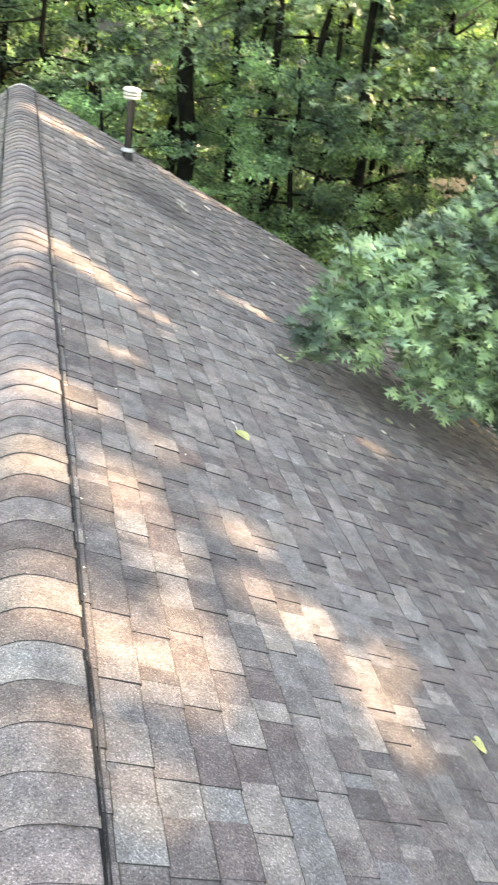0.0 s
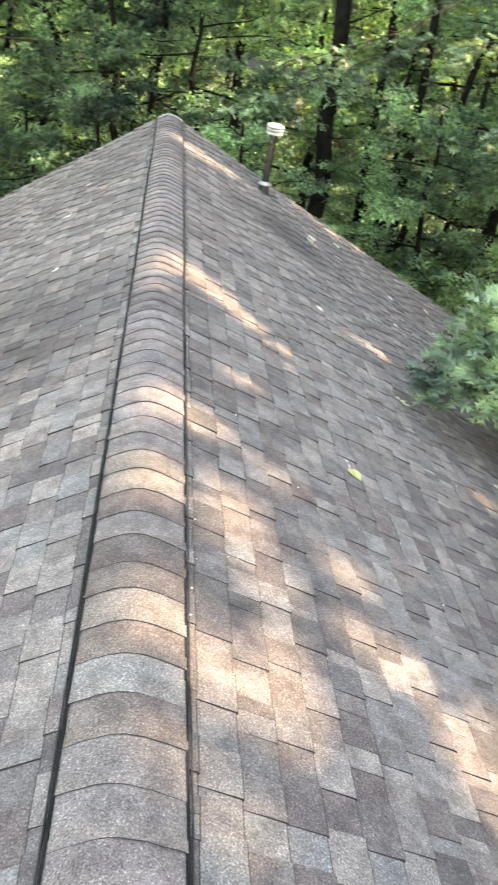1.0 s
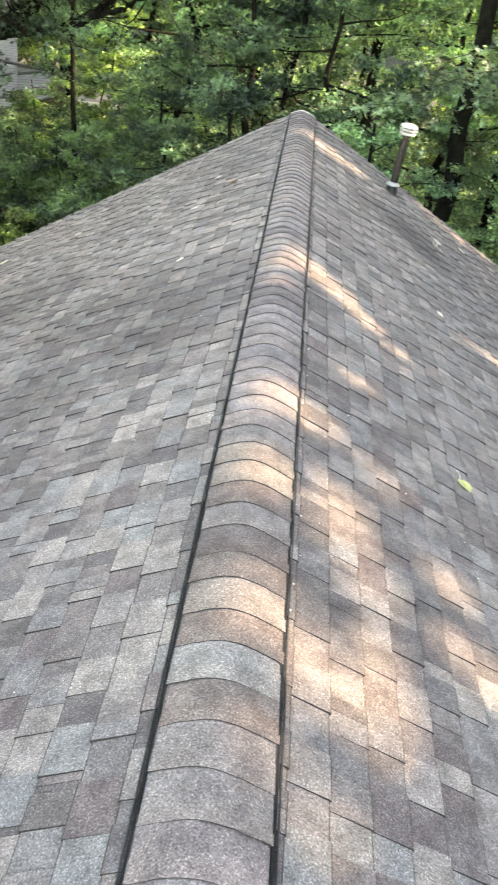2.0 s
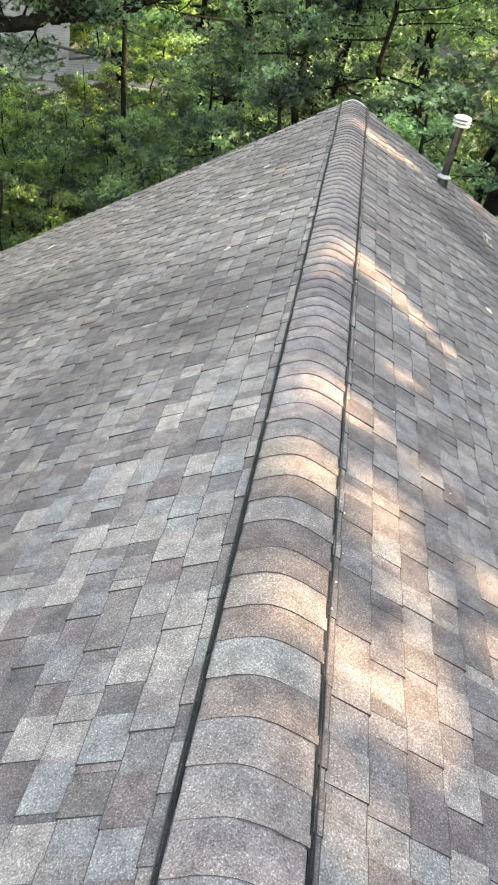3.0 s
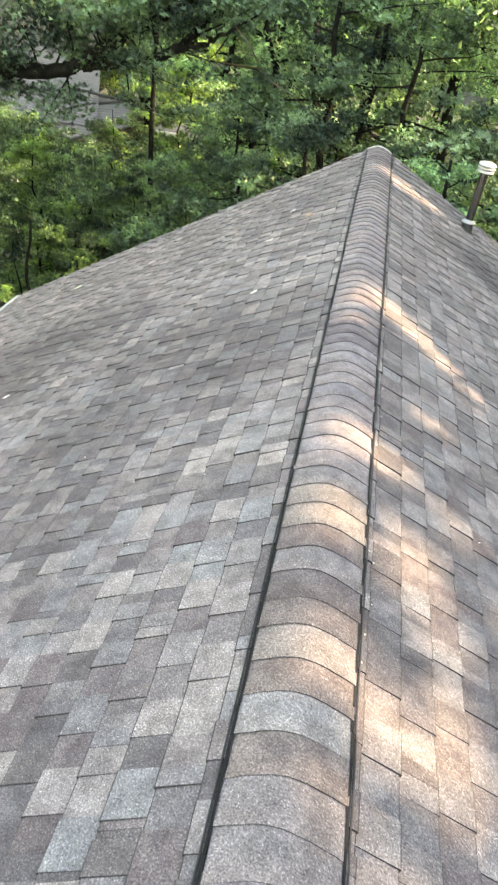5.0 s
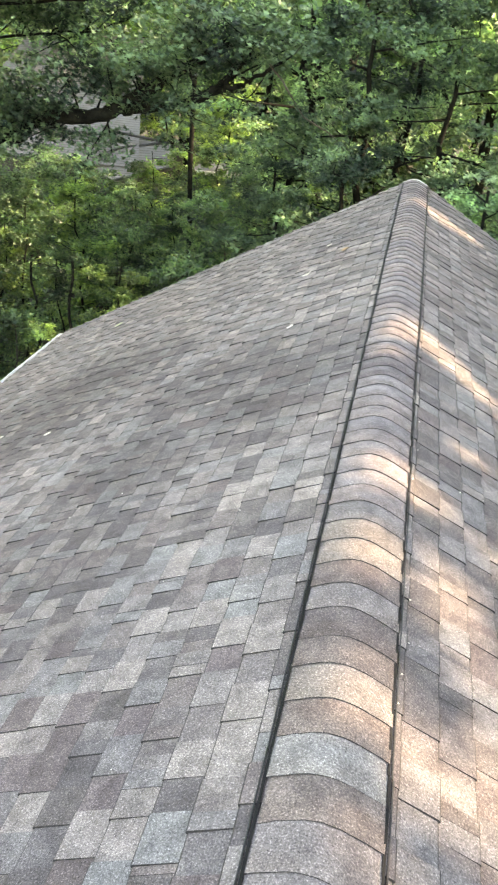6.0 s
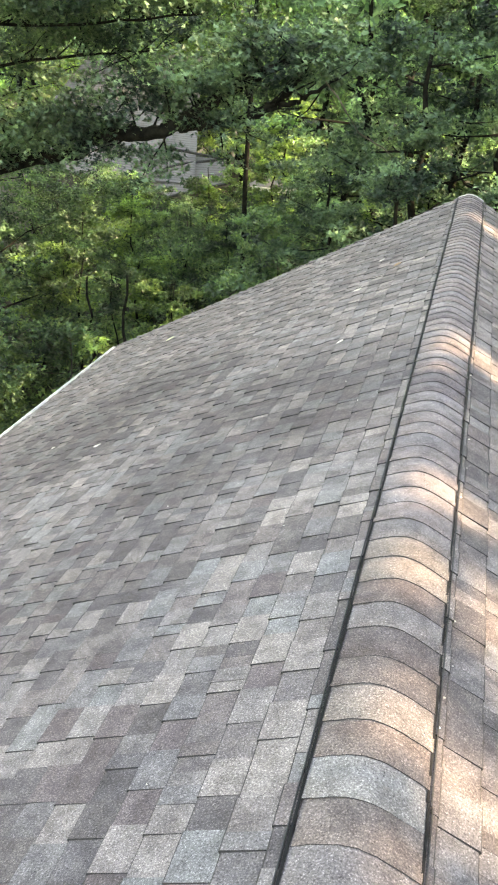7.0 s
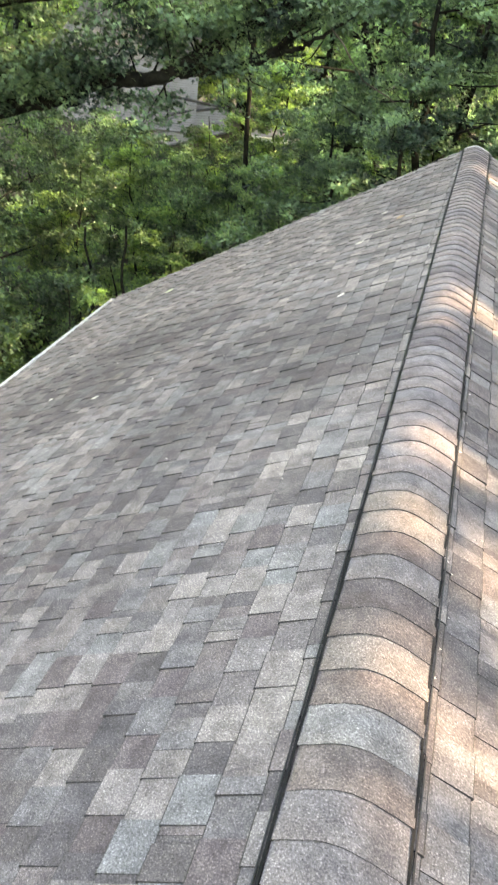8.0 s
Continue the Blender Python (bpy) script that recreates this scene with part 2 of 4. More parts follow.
def empty(name, at, label, category, group="", kind=""):
    ob = new(name)
    ob.location = at
    return tagged(ob, label, category, group, kind)


def box(bm, lo, hi, bevel=0.0):
    r = bmesh.ops.create_cube(bm, size=1.0)
    for v in r["verts"]:
        v.co = Vector([(a + b) / 2 + c * (b - a) for a, b, c in zip(lo, hi, v.co)])
    if bevel:
        es = {e for v in r["verts"] for e in v.link_edges}
        bmesh.ops.bevel(bm, geom=list(es), offset=bevel, segments=1, affect="EDGES")
    return bm


def lathe(bm, profile, sides=20):
    """A turned body round z from rows (radius, height)."""
    rings = [[bm.verts.new((r * math.cos(2 * math.pi * k / sides), r * math.sin(2 * math.pi * k / sides), z)) for k in range(sides)] for r, z in profile]
    for a, b in zip(rings, rings[1:]):
        for k in range(sides):
            bm.faces.new((a[k], a[(k + 1) % sides], b[(k + 1) % sides], b[k]))
    bm.faces.new(rings[-1])
    bm.faces.new(rings[0][::-1])
    return bm


def prism(bm, outline, y0, y1):
    """An outline in x and z, drawn out along y."""
    a = [bm.verts.new((x, y0, z)) for x, z in outline]
    b = [bm.verts.new((x, y1, z)) for x, z in outline]
    k = len(outline)
    for i in range(k):
        bm.faces.new((a[i], a[(i + 1) % k], b[(i + 1) % k], b[i]))
    bm.faces.new(a[::-1]), bm.faces.new(b)
    bmesh.ops.recalc_face_normals(bm, faces=bm.faces)
    return bm


def tube(verts, faces, path, radii, sides=7):
    """Adds a tapered tube along a path to lists of verts and faces."""
    start = len(verts)
    for i, (p, r) in enumerate(zip(path, radii)):
        d = (path[min(i + 1, len(path) - 1)] - path[max(i - 1, 0)]).normalized()
        u = d.orthogonal().normalized()
        w = d.cross(u)
        for k in range(sides):
            a = 2 * math.pi * k / sides
            verts.append(tuple(p + (u * math.cos(a) + w * math.sin(a)) * r))
    for i in range(len(path) - 1):
        for k in range(sides):
            a, b = start + i * sides + k, start + i * sides + (k + 1) % sides
            faces.append((a, b, b + sides, a + sides))
    faces.append(tuple(start + k for k in range(sides))[::-1])
    faces.append(tuple(start + (len(path) - 1) * sides + k for k in range(sides)))


def on_slope(side, u, y, h=0.0):
    """A place on a slope: u metres down from the ridge, h above the deck."""
    return Vector((side * (CA * u + SA * h), y, Z0 - SA * u + CA * h))


def slope_pose(side, u, y, turn=0.0, h=0.0):
    """A pose on a slope: z along its normal, x down it."""
    x, z = Vector((side * CA, 0, -SA)), Vector((side * SA, 0, CA))
    yy = z.cross(x)
    m = Matrix((x, yy, z)).transposed().to_4x4()
    m.translation = on_slope(side, u, y, h)
    return m @ pose(0, 0, 0, 0, 0, turn)


# ---- ground and distance ----
bm = bmesh.new()
bmesh.ops.create_grid(bm, x_segments=80, y_segments=80, size=400)
for v in bm.verts:
    v.co.z = GROUND + 0.35 * noise.noise(v.co * 0.06) if v.co.length > 12 else GROUND
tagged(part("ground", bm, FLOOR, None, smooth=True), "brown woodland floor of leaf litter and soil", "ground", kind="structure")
bm = bmesh.new()
ring = [(95 * math.sin(a), 95 * math.cos(a)) for a in np.linspace(-1.3, 1.3, 60)]
lo = [bm.verts.new((x, y, GROUND - 1)) for x, y in ring]
hi = [bm.verts.new((x, y, 14 + 3 * noise.noise((x * 0.2, y * 0.2, 0)))) for x, y in ring]
for i in range(59):
    bm.faces.new((lo[i], lo[i + 1], hi[i + 1], hi[i]))
tagged(part("backdrop", bm, DISTANT, None), "distant green woodland behind the trees", "woods", kind="structure")


# ---- the house under the roof ----
def gable_outline(t0, t1, half):
    return [(-half, Z0 - half * SA / CA - t1), (0, Z0 - t1), (half, Z0 - half * SA / CA - t1), (half, Z0 - half * SA / CA - t0), (0, Z0 - t0), (-half, Z0 - half * SA / CA - t0)]


wall = 4.45
eave_z = Z0 - wall * SA / CA
bm = prism(bmesh.new(), [(-wall, GROUND), (wall, GROUND), (wall, eave_z - 0.2), (0, Z0 - 0.2), (-wall, eave_z - 0.2)], Y_BACK + 0.3, Y_END - 0.3)
tagged(part("house_wall", bm, SIDING, None), "plain painted siding walls under the gable roof", "wall", kind="structure")
bm = prism(bmesh.new(), gable_outline(0.03, 0.17, EAVE - 0.02), Y_BACK, Y_END - 0.015)
tagged(part("roof_deck", bm, DECK, None), "dark gable roof deck under the shingles", "roof", kind="structure")


def gutter(side):
    """An open gutter with its drip edge, along one eave."""
    z = Z0 - EAVE * SA / CA
    g = empty("gutter", (side * EAVE, Y_END, z), "white painted metal gutter along the roof eave", "gutter", "eave gutters")
    out = [(0.0, -0.03), (0.0, -0.14), (0.070, -0.14), (0.098, -0.10), (0.112, -0.055), (0.112, -0.042), (0.094, -0.042), (0.094, -0.048), (0.102, -0.052), (0.090, -0.098), (0.066, -0.130), (0.010, -0.130), (0.010, -0.03)]
    part("trough", prism(bmesh.new(), [(side * x, h) for x, h in out], Y_BACK - Y_END, 0.0), WHITE_METAL, g)
    part("drip_edge", prism(bmesh.new(), [(side * x, h) for x, h in [(-0.10, 0.052), (0.012, -0.012), (0.012, -0.02), (-0.10, 0.045)]], Y_BACK - Y_END, 0.0), WHITE_METAL, g, "white metal drip edge")
    part("end_cap", prism(bmesh.new(), [(side * x, h) for x, h in [(0.0, -0.03), (0.0, -0.14), (0.070, -0.14), (0.098, -0.10), (0.112, -0.055), (0.112, -0.042)]], 0.001, 0.006), WHITE_METAL, g)
    return g


gutter(-1)
gutter(1)
for side in (-1, 1):
    z = Z0 - EAVE * SA / CA
    bm = prism(bmesh.new(), [(side * 0.0, Z0 - 0.05), (side * EAVE, z - 0.05), (side * EAVE, z - 0.2), (0.0, Z0 - 0.2)], Y_END - 0.012, Y_END + 0.012)
    tagged(part("rake_trim", bm, WHITE_METAL, None), "white painted board under the gable's edge", "trim", kind="structure")

# ---- ridge: vent and caps ----
RIDGE_R, RIDGE_S, RIDGE_DROP = 0.08, 0.60, 0.016


def ridge_z(x, lift=0.0):
    return RIDGE_S * (RIDGE_R - math.sqrt(x * x + RIDGE_R * RIDGE_R)) - RIDGE_DROP + lift


vent = empty("ridge_vent", (0, Y_END, 0), "black plastic ridge vent under the ridge cap shingles", "roof vent")
rng = random.Random(4)
section = 1.22
for k in range(13):
    y0 = -3.55 + 0.33 + k * section
    y1 = min(y0 + section - 0.004, Y_END - 0.02)
    if y1 - y0 < 0.1:
        continue
    for side in (-1, 1):
        w = 0.158 if side < 0 else 0.184
        dx = rng.uniform(-0.003, 0.003)
        for nm, x0, x1, top in (("louvre_strip", w - 0.013, w - 0.005, 0.017), ("baffle", w + 0.000, w + 0.005, 0.011)):
            bm = bmesh.new()
            pts = []
            for yy in (y0, y1):
                ox = side * dx
                for x, h in ((x0, -0.03), (x1, -0.03), (x1, 0.0), (x0, 0.0)):
                    base = Z0 - 0.5804 * x + 0.012
                    pts.append(bm.verts.new((side * x + ox, yy - Y_END, (base + top if h == 0.0 else base + h))))
            for f in ((0, 1, 2, 3), (7, 6, 5, 4), (3, 2, 6, 7), (1, 5, 6, 2), (0, 3, 7, 4)):
                bm.faces.new([pts[i] for i in f])
            bmesh.ops.recalc_face_normals(bm, faces=bm.faces)
            part(nm, bm, PLASTIC if nm == "louvre_strip" else VENT_GREY, vent)

ridge = empty("ridge_shingles", (0, Y_END, 0), "weathered grey-brown ridge cap shingles bent over the vent", "ridge cap")


def cap_mesh(seed, mat=None):
    """One bent cap shingle: its near edge lies proud of the one before."""
    r = random.Random(seed)
    xs = np.linspace(-0.147, 0.174, 15)
    length, verts, faces, idx = EXPO + 0.03, [], [], []
    skew, wob = r.uniform(-0.004, 0.004), [r.uniform(-0.0015, 0.0015) for _ in xs]
    for y, lift in ((0.0, 0.0072), (length * 0.5, 0.004), (length, 0.001)):
        for i, x in enumerate(xs):
            e = (wob[i] + skew * x / 0.15) if y == 0.0 else 0.0
            verts.append((float(x), y + e, ridge_z(x, lift)))
    c = len(xs)
    for x, w, e in zip(xs, wob, range(c)):
        verts.append((float(x), w + skew * x / 0.15 + 0.0005, ridge_z(x, 0.0025)))
    for j in range(2):
        for i in range(c - 1):
            a = j * c + i
            faces.append((a, a + 1, a + 1 + c, a + c)), idx.append(0)
    for i in range(c - 1):
        faces.append((3 * c + i, 3 * c + i + 1, i + 1, i)), idx.append(1)
    for side in (0, c - 1):
        b = len(verts)
        for j in range(3):
            x, y, z = verts[j * c + side]
            verts.append((x, y, z - 0.006))
        for j in range(2):
            f = (j * c + side, (j + 1) * c + side, b + j + 1, b + j)
            faces.append(f if side == 0 else f[::-1]), idx.append(1)
    me = mesh_from("cap_shingle", verts, faces, [mat or CAP, EDGE], idx, True)
    return me


caps = [cap_mesh(s) for s in range(8)]
end_cap = cap_mesh(9, PALE_CAP)
# the caps whose colour can be told, counted from the near one
tones = {0: CAP_GREY, 1: CAP_GREY, 2: CAP_BROWN, 3: CAP_BLUE, 4: CAP_BROWN, 5: CAP_TAN, 6: CAP_BROWN, 7: CAP_MAUVE, 8: CAP_GREY, 9: CAP_MAUVE, 10: CAP_TAN, 11: CAP_TAN, 12: CAP_GREY}
toned = {n: cap_mesh(20 + n, mat) for n, mat in tones.items()}
k = -34
while True:
    y = 1.121 + EXPO * k
    if y > Y_END - 0.10:
        break
    r = random.Random(900 + k)
    o = put("cap_shingle", end_cap if y > Y_END - 0.10 - EXPO else toned[k] if k in toned else caps[r.randrange(8)], ridge, m=pose(r.uniform(-0.003, 0.003), y - Y_END + r.uniform(-0.006, 0.006), r.uniform(-0.0005, 0.001), 0, 0, r.uniform(-0.8, 0.8)))
    k += 1

# ---- flue on the roof ----
FLUE = (1.217, 10.50, -0.711)
flue = empty("flue_pipe", FLUE, "leaning galvanised steel flue pipe with a white metal rain cap", "vent pipe")
flue.rotation_euler = (0, radians(5.2), 0)
part("pipe", lathe(bmesh.new(), [(0.047, -0.05), (0.047, 0.40), (0.050, 0.402), (0.050, 0.42), (0.047, 0.422), (0.047, 0.74)], 24), GALV, flue, smooth=False)
part("boot", lathe(bmesh.new(), [(0.088, -0.10), (0.072, 0.02), (0.062, 0.08), (0.055, 0.100)], 24), RUBBER, flue, "dark flashing boot")
part("storm_collar", lathe(bmesh.new(), [(0.090, 0.104), (0.088, 0.116), (0.058, 0.140), (0.049, 0.143)], 24), GALV_COLLAR, flue, "bright steel storm collar")
part("cap_skirt", lathe(bmesh.new(), [(0.085, 0.708), (0.098, 0.713), (0.102, 0.731), (0.095, 0.737), (0.055, 0.742)], 28), GALV_CAP, flue)
part("cap_ring", lathe(bmesh.new(), [(0.080, 0.752), (0.103, 0.756), (0.105, 0.770), (0.096, 0.776), (0.06, 0.778)], 28), GALV_CAP, flue)
part("cap_top", lathe(bmesh.new(), [(0.101, 0.790), (0.107, 0.793), (0.106, 0.806), (0.092, 0.824), (0.060, 0.835), (0.02, 0.840)], 28), GALV_CAP, flue, "white domed rain cap", smooth=True)
for k in range(4):
    a = 0.8 + k * math.pi / 2
    part("cap_strut", box(bmesh.new(), (0.055 * math.cos(a) - 0.006, 0.055 * math.sin(a) - 0.006, 0.735), (0.055 * math.cos(a) + 0.006, 0.055 * math.sin(a) + 0.006, 0.80)), GALV, flue)
bm = bmesh.new()
box(bm, (-0.10, -0.13, 0.008), (0.13, 0.13, 0.016), 0.003)
part("flashing", bm, RUBBER, flue, "flat flashing sheet", m=(Matrix.Translation(FLUE) @ Matrix.Rotation(radians(5.2), 4, "Y")).inverted() @ slope_pose(1, FLUE[0] / CA, FLUE[1]))

# ---- leaf shapes ----
Shape = namedtuple("Shape", "verts faces")


def lobed_leaf(reach, waist, droop=0.22):
    """An oak leaf along y from 0 to 1: three pairs of pointed lobes about a narrow blade."""
    half = [(0.04, 0.13), (reach * 0.66, 0.36), (waist, 0.36), (reach, 0.72), (waist * 1.05, 0.62), (reach * 0.62, 0.97), (waist * 0.65, 0.83)]
    spine = [(0.0, 0.0), (0.0, 0.34), (0.0, 0.62), (0.0, 0.83), (0.0, 1.0)]
    pts = spine + half + [(-x, y) for x, y in half]
    verts = [(x, y, 0.14 * abs(x) - droop * (y - 0.4) ** 2) for x, y in pts]
    faces = []
    for s, turn in ((5, 1), (12, -1)):
        a, l1, c, l2, d, l3, e = range(s, s + 7)
        for f in ((0, a, 1), (a, c, 1), (a, l1, c), (1, c, d), (1, d, 2), (c, l2, d), (2, d, e), (2, e, 3), (d, l3, e), (3, e, 4)):
            faces.append(f[::turn])
    return Shape(np.array(verts), faces)


OAK_SHAPE = lobed_leaf(0.42, 0.034)
SIMPLE = Shape(np.array([(0, 0, 0), (0.22, 0.30, 0.07), (0.27, 0.62, 0.05), (0, 1.0, -0.10), (-0.27, 0.62, 0.05), (-0.22, 0.30, 0.07)]), [(0, 1, 2, 3), (0, 3, 4, 5)])
BLADE = Shape(np.array([(0, 0, 0), (0.22, 0.46, 0.06), (0, 1.0, -0.12), (-0.22, 0.46, 0.06)]), [(0, 1, 2), (0, 2, 3)])
RAGGED = Shape(np.array([(0, 0, 0), (0.19, 0.46, 0.05), (0, 1.0, -0.12), (0, 0.10, 0), (0.03, 0.74, -0.02), (-0.40, 0.60, 0.07)]), [(0, 1, 2), (3, 4, 5)])
LOBES = Shape(np.array([(-0.10, 0.10, 0), (0.10, 0.10, 0), (0, 1.0, -0.12), (0, 0.08, 0), (0.42, 0.56, 0.06), (0, 0.46, 0), (-0.42, 0.60, 0.06)]), [(0, 1, 2), (3, 4, 5), (3, 5, 6)])
HEART = Shape(np.array([(0, 0, 0), (0.20, 0.02, 0.03), (0.38, 0.22, 0.06), (0.36, 0.50, 0.05), (0.18, 0.78, 0.0), (0, 1.0, -0.06), (-0.18, 0.78, 0.0), (-0.36, 0.50, 0.05), (-0.38, 0.22, 0.06), (-0.20, 0.02, 0.03)]), [(0, 1, 2, 3), (0, 3, 4, 5), (0, 5, 6, 7), (0, 7, 8, 9)])


def scatter(shape, places, sizes, rs, up=0.5, dirs=None):
    """Leaf blades at places, turned at random but facing the light: verts and faces for one mesh."""
    k = len(places)
    nrm = rs.normal(size=(k, 3))
    nrm /= np.linalg.norm(nrm, axis=1)[:, None]
    nrm = nrm * (1 - up) + np.array((0.15, -0.1, 1.0)) * up
    nrm /= np.linalg.norm(nrm, axis=1)[:, None]
    d = rs.normal(size=(k, 3)) if dirs is None else dirs + rs.normal(size=(k, 3)) * 0.5
    d -= (d * nrm).sum(1)[:, None] * nrm
    d /= np.linalg.norm(d, axis=1)[:, None] + 1e-9
    x = np.cross(d, nrm)
    sv = shape.verts
    v = places[:, None, :] + sizes[:, None, None] * (sv[None, :, 0:1] * x[:, None] + sv[None, :, 1:2] * d[:, None] + sv[None, :, 2:3] * nrm[:, None])
    return v.reshape(-1, 3), len(sv)


def blades_mesh(name, shape, blades, mat):
    """One mesh of leaf blades, given as leaf x corner x place."""
    k, step = blades.shape[:2]
    me = bpy.data.meshes.new(name)
    fl = [len(f) for f in shape.faces]
    flat = np.array([i for f in shape.faces for i in f])
    loops = (flat[None, :] + (np.arange(k) * step)[:, None]).ravel()
    counts = np.tile(fl, k)
    me.vertices.add(k * step), me.loops.add(len(loops)), me.polygons.add(len(counts))
    me.vertices.foreach_set("co", blades.astype(np.float32).ravel())
    me.loops.foreach_set("vertex_index", loops.astype(np.int32))
    me.polygons.foreach_set("loop_start", np.concatenate(([0], np.cumsum(counts)[:-1])).astype(np.int32))
    me.materials.append(mat)
    me.update(calc_edges=True)
    return me


def leaf_mesh(name, shape, places, sizes, rs, mat, up=0.5, dirs=None, drop=None):
    v, step = scatter(shape, places, sizes, rs, up, dirs)
    v = v.reshape(len(places), step, 3)
    if drop:
        v = v[~drop(v)]
    return blades_mesh(name, shape, v, mat)


# ---- sun through the crowns ----
# holes cut in the crowns beside the house, as places (x, y, radius) on the roof that the sun reaches through
GAPS = [(0.24, 9.98, 0.17), (0.62, 10.2, 0.15), (0.50, 3.72, 0.04), (0.22, 5.44, 0.13), (0.42, 5.36, 0.11), (0.61, 5.22, 0.08), (0.83, 4.96, 0.09), (1.95, 6.59, 0.06),
        (1.66, 6.59, 0.03), (0.24, 3.37, 0.08), (0.51, 4.13, 0.05), (0.46, 3.26, 0.035), (0.62, 3.20, 0.05), (0.38, 2.84, 0.05), (0.41, 2.58, 0.065), (0.89, 2.72, 0.05),
        (0.88, 2.34, 0.03), (1.08, 2.27, 0.045), (0.52, 2.31, 0.02), (0.48, 2.06, 0.03), (0.27, 1.78, 0.075), (0.50, 1.85, 0.04), (0.52, 1.68, 0.03), (1.25, 1.95, 0.065),
        (1.45, 2.12, 0.03), (1.30, 1.69, 0.03), (0.30, 1.24, 0.02), (-0.06, 5.20, 0.08), (-0.06, 4.78, 0.08), (-0.02, 3.30, 0.12), (-0.02, 2.64, 0.11), (0.05, 1.86, 0.040), (0.12, 1.40, 0.02), (0.11, 2.03, 0.02), (2.28, 4.61, 0.03), (2.55, 4.66, 0.01), (3.03, 4.61, 0.01)]
# holes cut in the crowns over the wood: places (x, y, z, radius) that the sun then lights
GLADES = [(-8.58, 21.0, -2.4, 1.0), (-7.35, 24.0, -2.4, 0.9), (-8.56, 17.0, -2.9, 1.1), (-5.9, 16.0, -3.3, 0.8), (-7.3, 14.0, -0.2, 0.6), (-7.9, 14.0, 0.4, 0.7), (-5.75, 13.0, -3.6, 0.5), (-6.5, 30.0, -1.5, 2.2), (-0.9, 21.0, -1.3, 0.6),
          (4.4, 21.0, 1.0, 0.7), (2.4, 19.0, 0.9, 0.7), (7.7, 30.0, -1.2, 1.6), (-5.0, 14.3, 1.3, 0.6), (1.8, 15.4, 0.3, 0.6), (4.2, 13.6, 0.9, 1.0), (4.6, 12.1, 0.0, 0.7), (-2.5, 25.0, -0.5, 0.9)]


def in_glade(places, start=1.2, west_only=False, wide=1.0):
    """Which places stand in the way of the sun to a glade."""
    hit = np.zeros(len(places), bool)
    for gx, gy, gz, gr in GLADES:
        if west_only and (gx > -5 or gy < 15):
            continue
        v = places - np.array((gx, gy, gz))
        along = v @ np.array(tuple(SUN))
        hit |= (along > start) & (np.linalg.norm(v - along[:, None] * np.array(tuple(SUN)), axis=1) < gr * (0.5 if west_only else wide))
    return hit


def gap_distance(pl):
    """How far outside the nearest gap the shadow of each of these places falls."""
    h = (pl[:, 2] - Z0 + 0.5804 * pl[:, 0]) / (SUN.z + 0.5804 * SUN.x)
    x, y = pl[:, 0] - h * SUN.x, pl[:, 1] - h * SUN.y
    d = np.full(len(pl), 9.0)
    for gx, gy, gr in GAPS:
        d = np.minimum(d, np.hypot(x - gx, y - gy) - gr)
    return d


def in_gap(blades):
    """Which blades, given as leaf x corner x place, stand in a gap; the rim is thinned out."""
    k = len(blades)
    mid = blades.mean(1)[:, None]
    inner = np.concatenate([blades, blades * 0.5 + np.roll(blades, 1, 1) * 0.5, blades * 0.5 + mid * 0.5, mid], 1)
    d = gap_distance(inner.reshape(-1, 3)).reshape(k, -1).min(1)
    return (d < GAP_CLEAR) | ((d < GAP_RIM) & (np.random.RandomState(8).rand(k) < 0.35)) | in_glade(blades.mean(1))


GAP_CLEAR, GAP_RIM = 0.030, 0.075


# ---- woodland trees ----
def wander(a, b, steps, amount, r):
    """A path from a to b that strays a little."""
    pts = []
    for i in range(steps + 1):
        f = i / steps
        s = amount * math.sin(math.pi * f)
        pts.append(a.lerp(b, f) + Vector((r.uniform(-s, s), r.uniform(-s, s), r.uniform(-s, s) * 0.5)))
    return pts


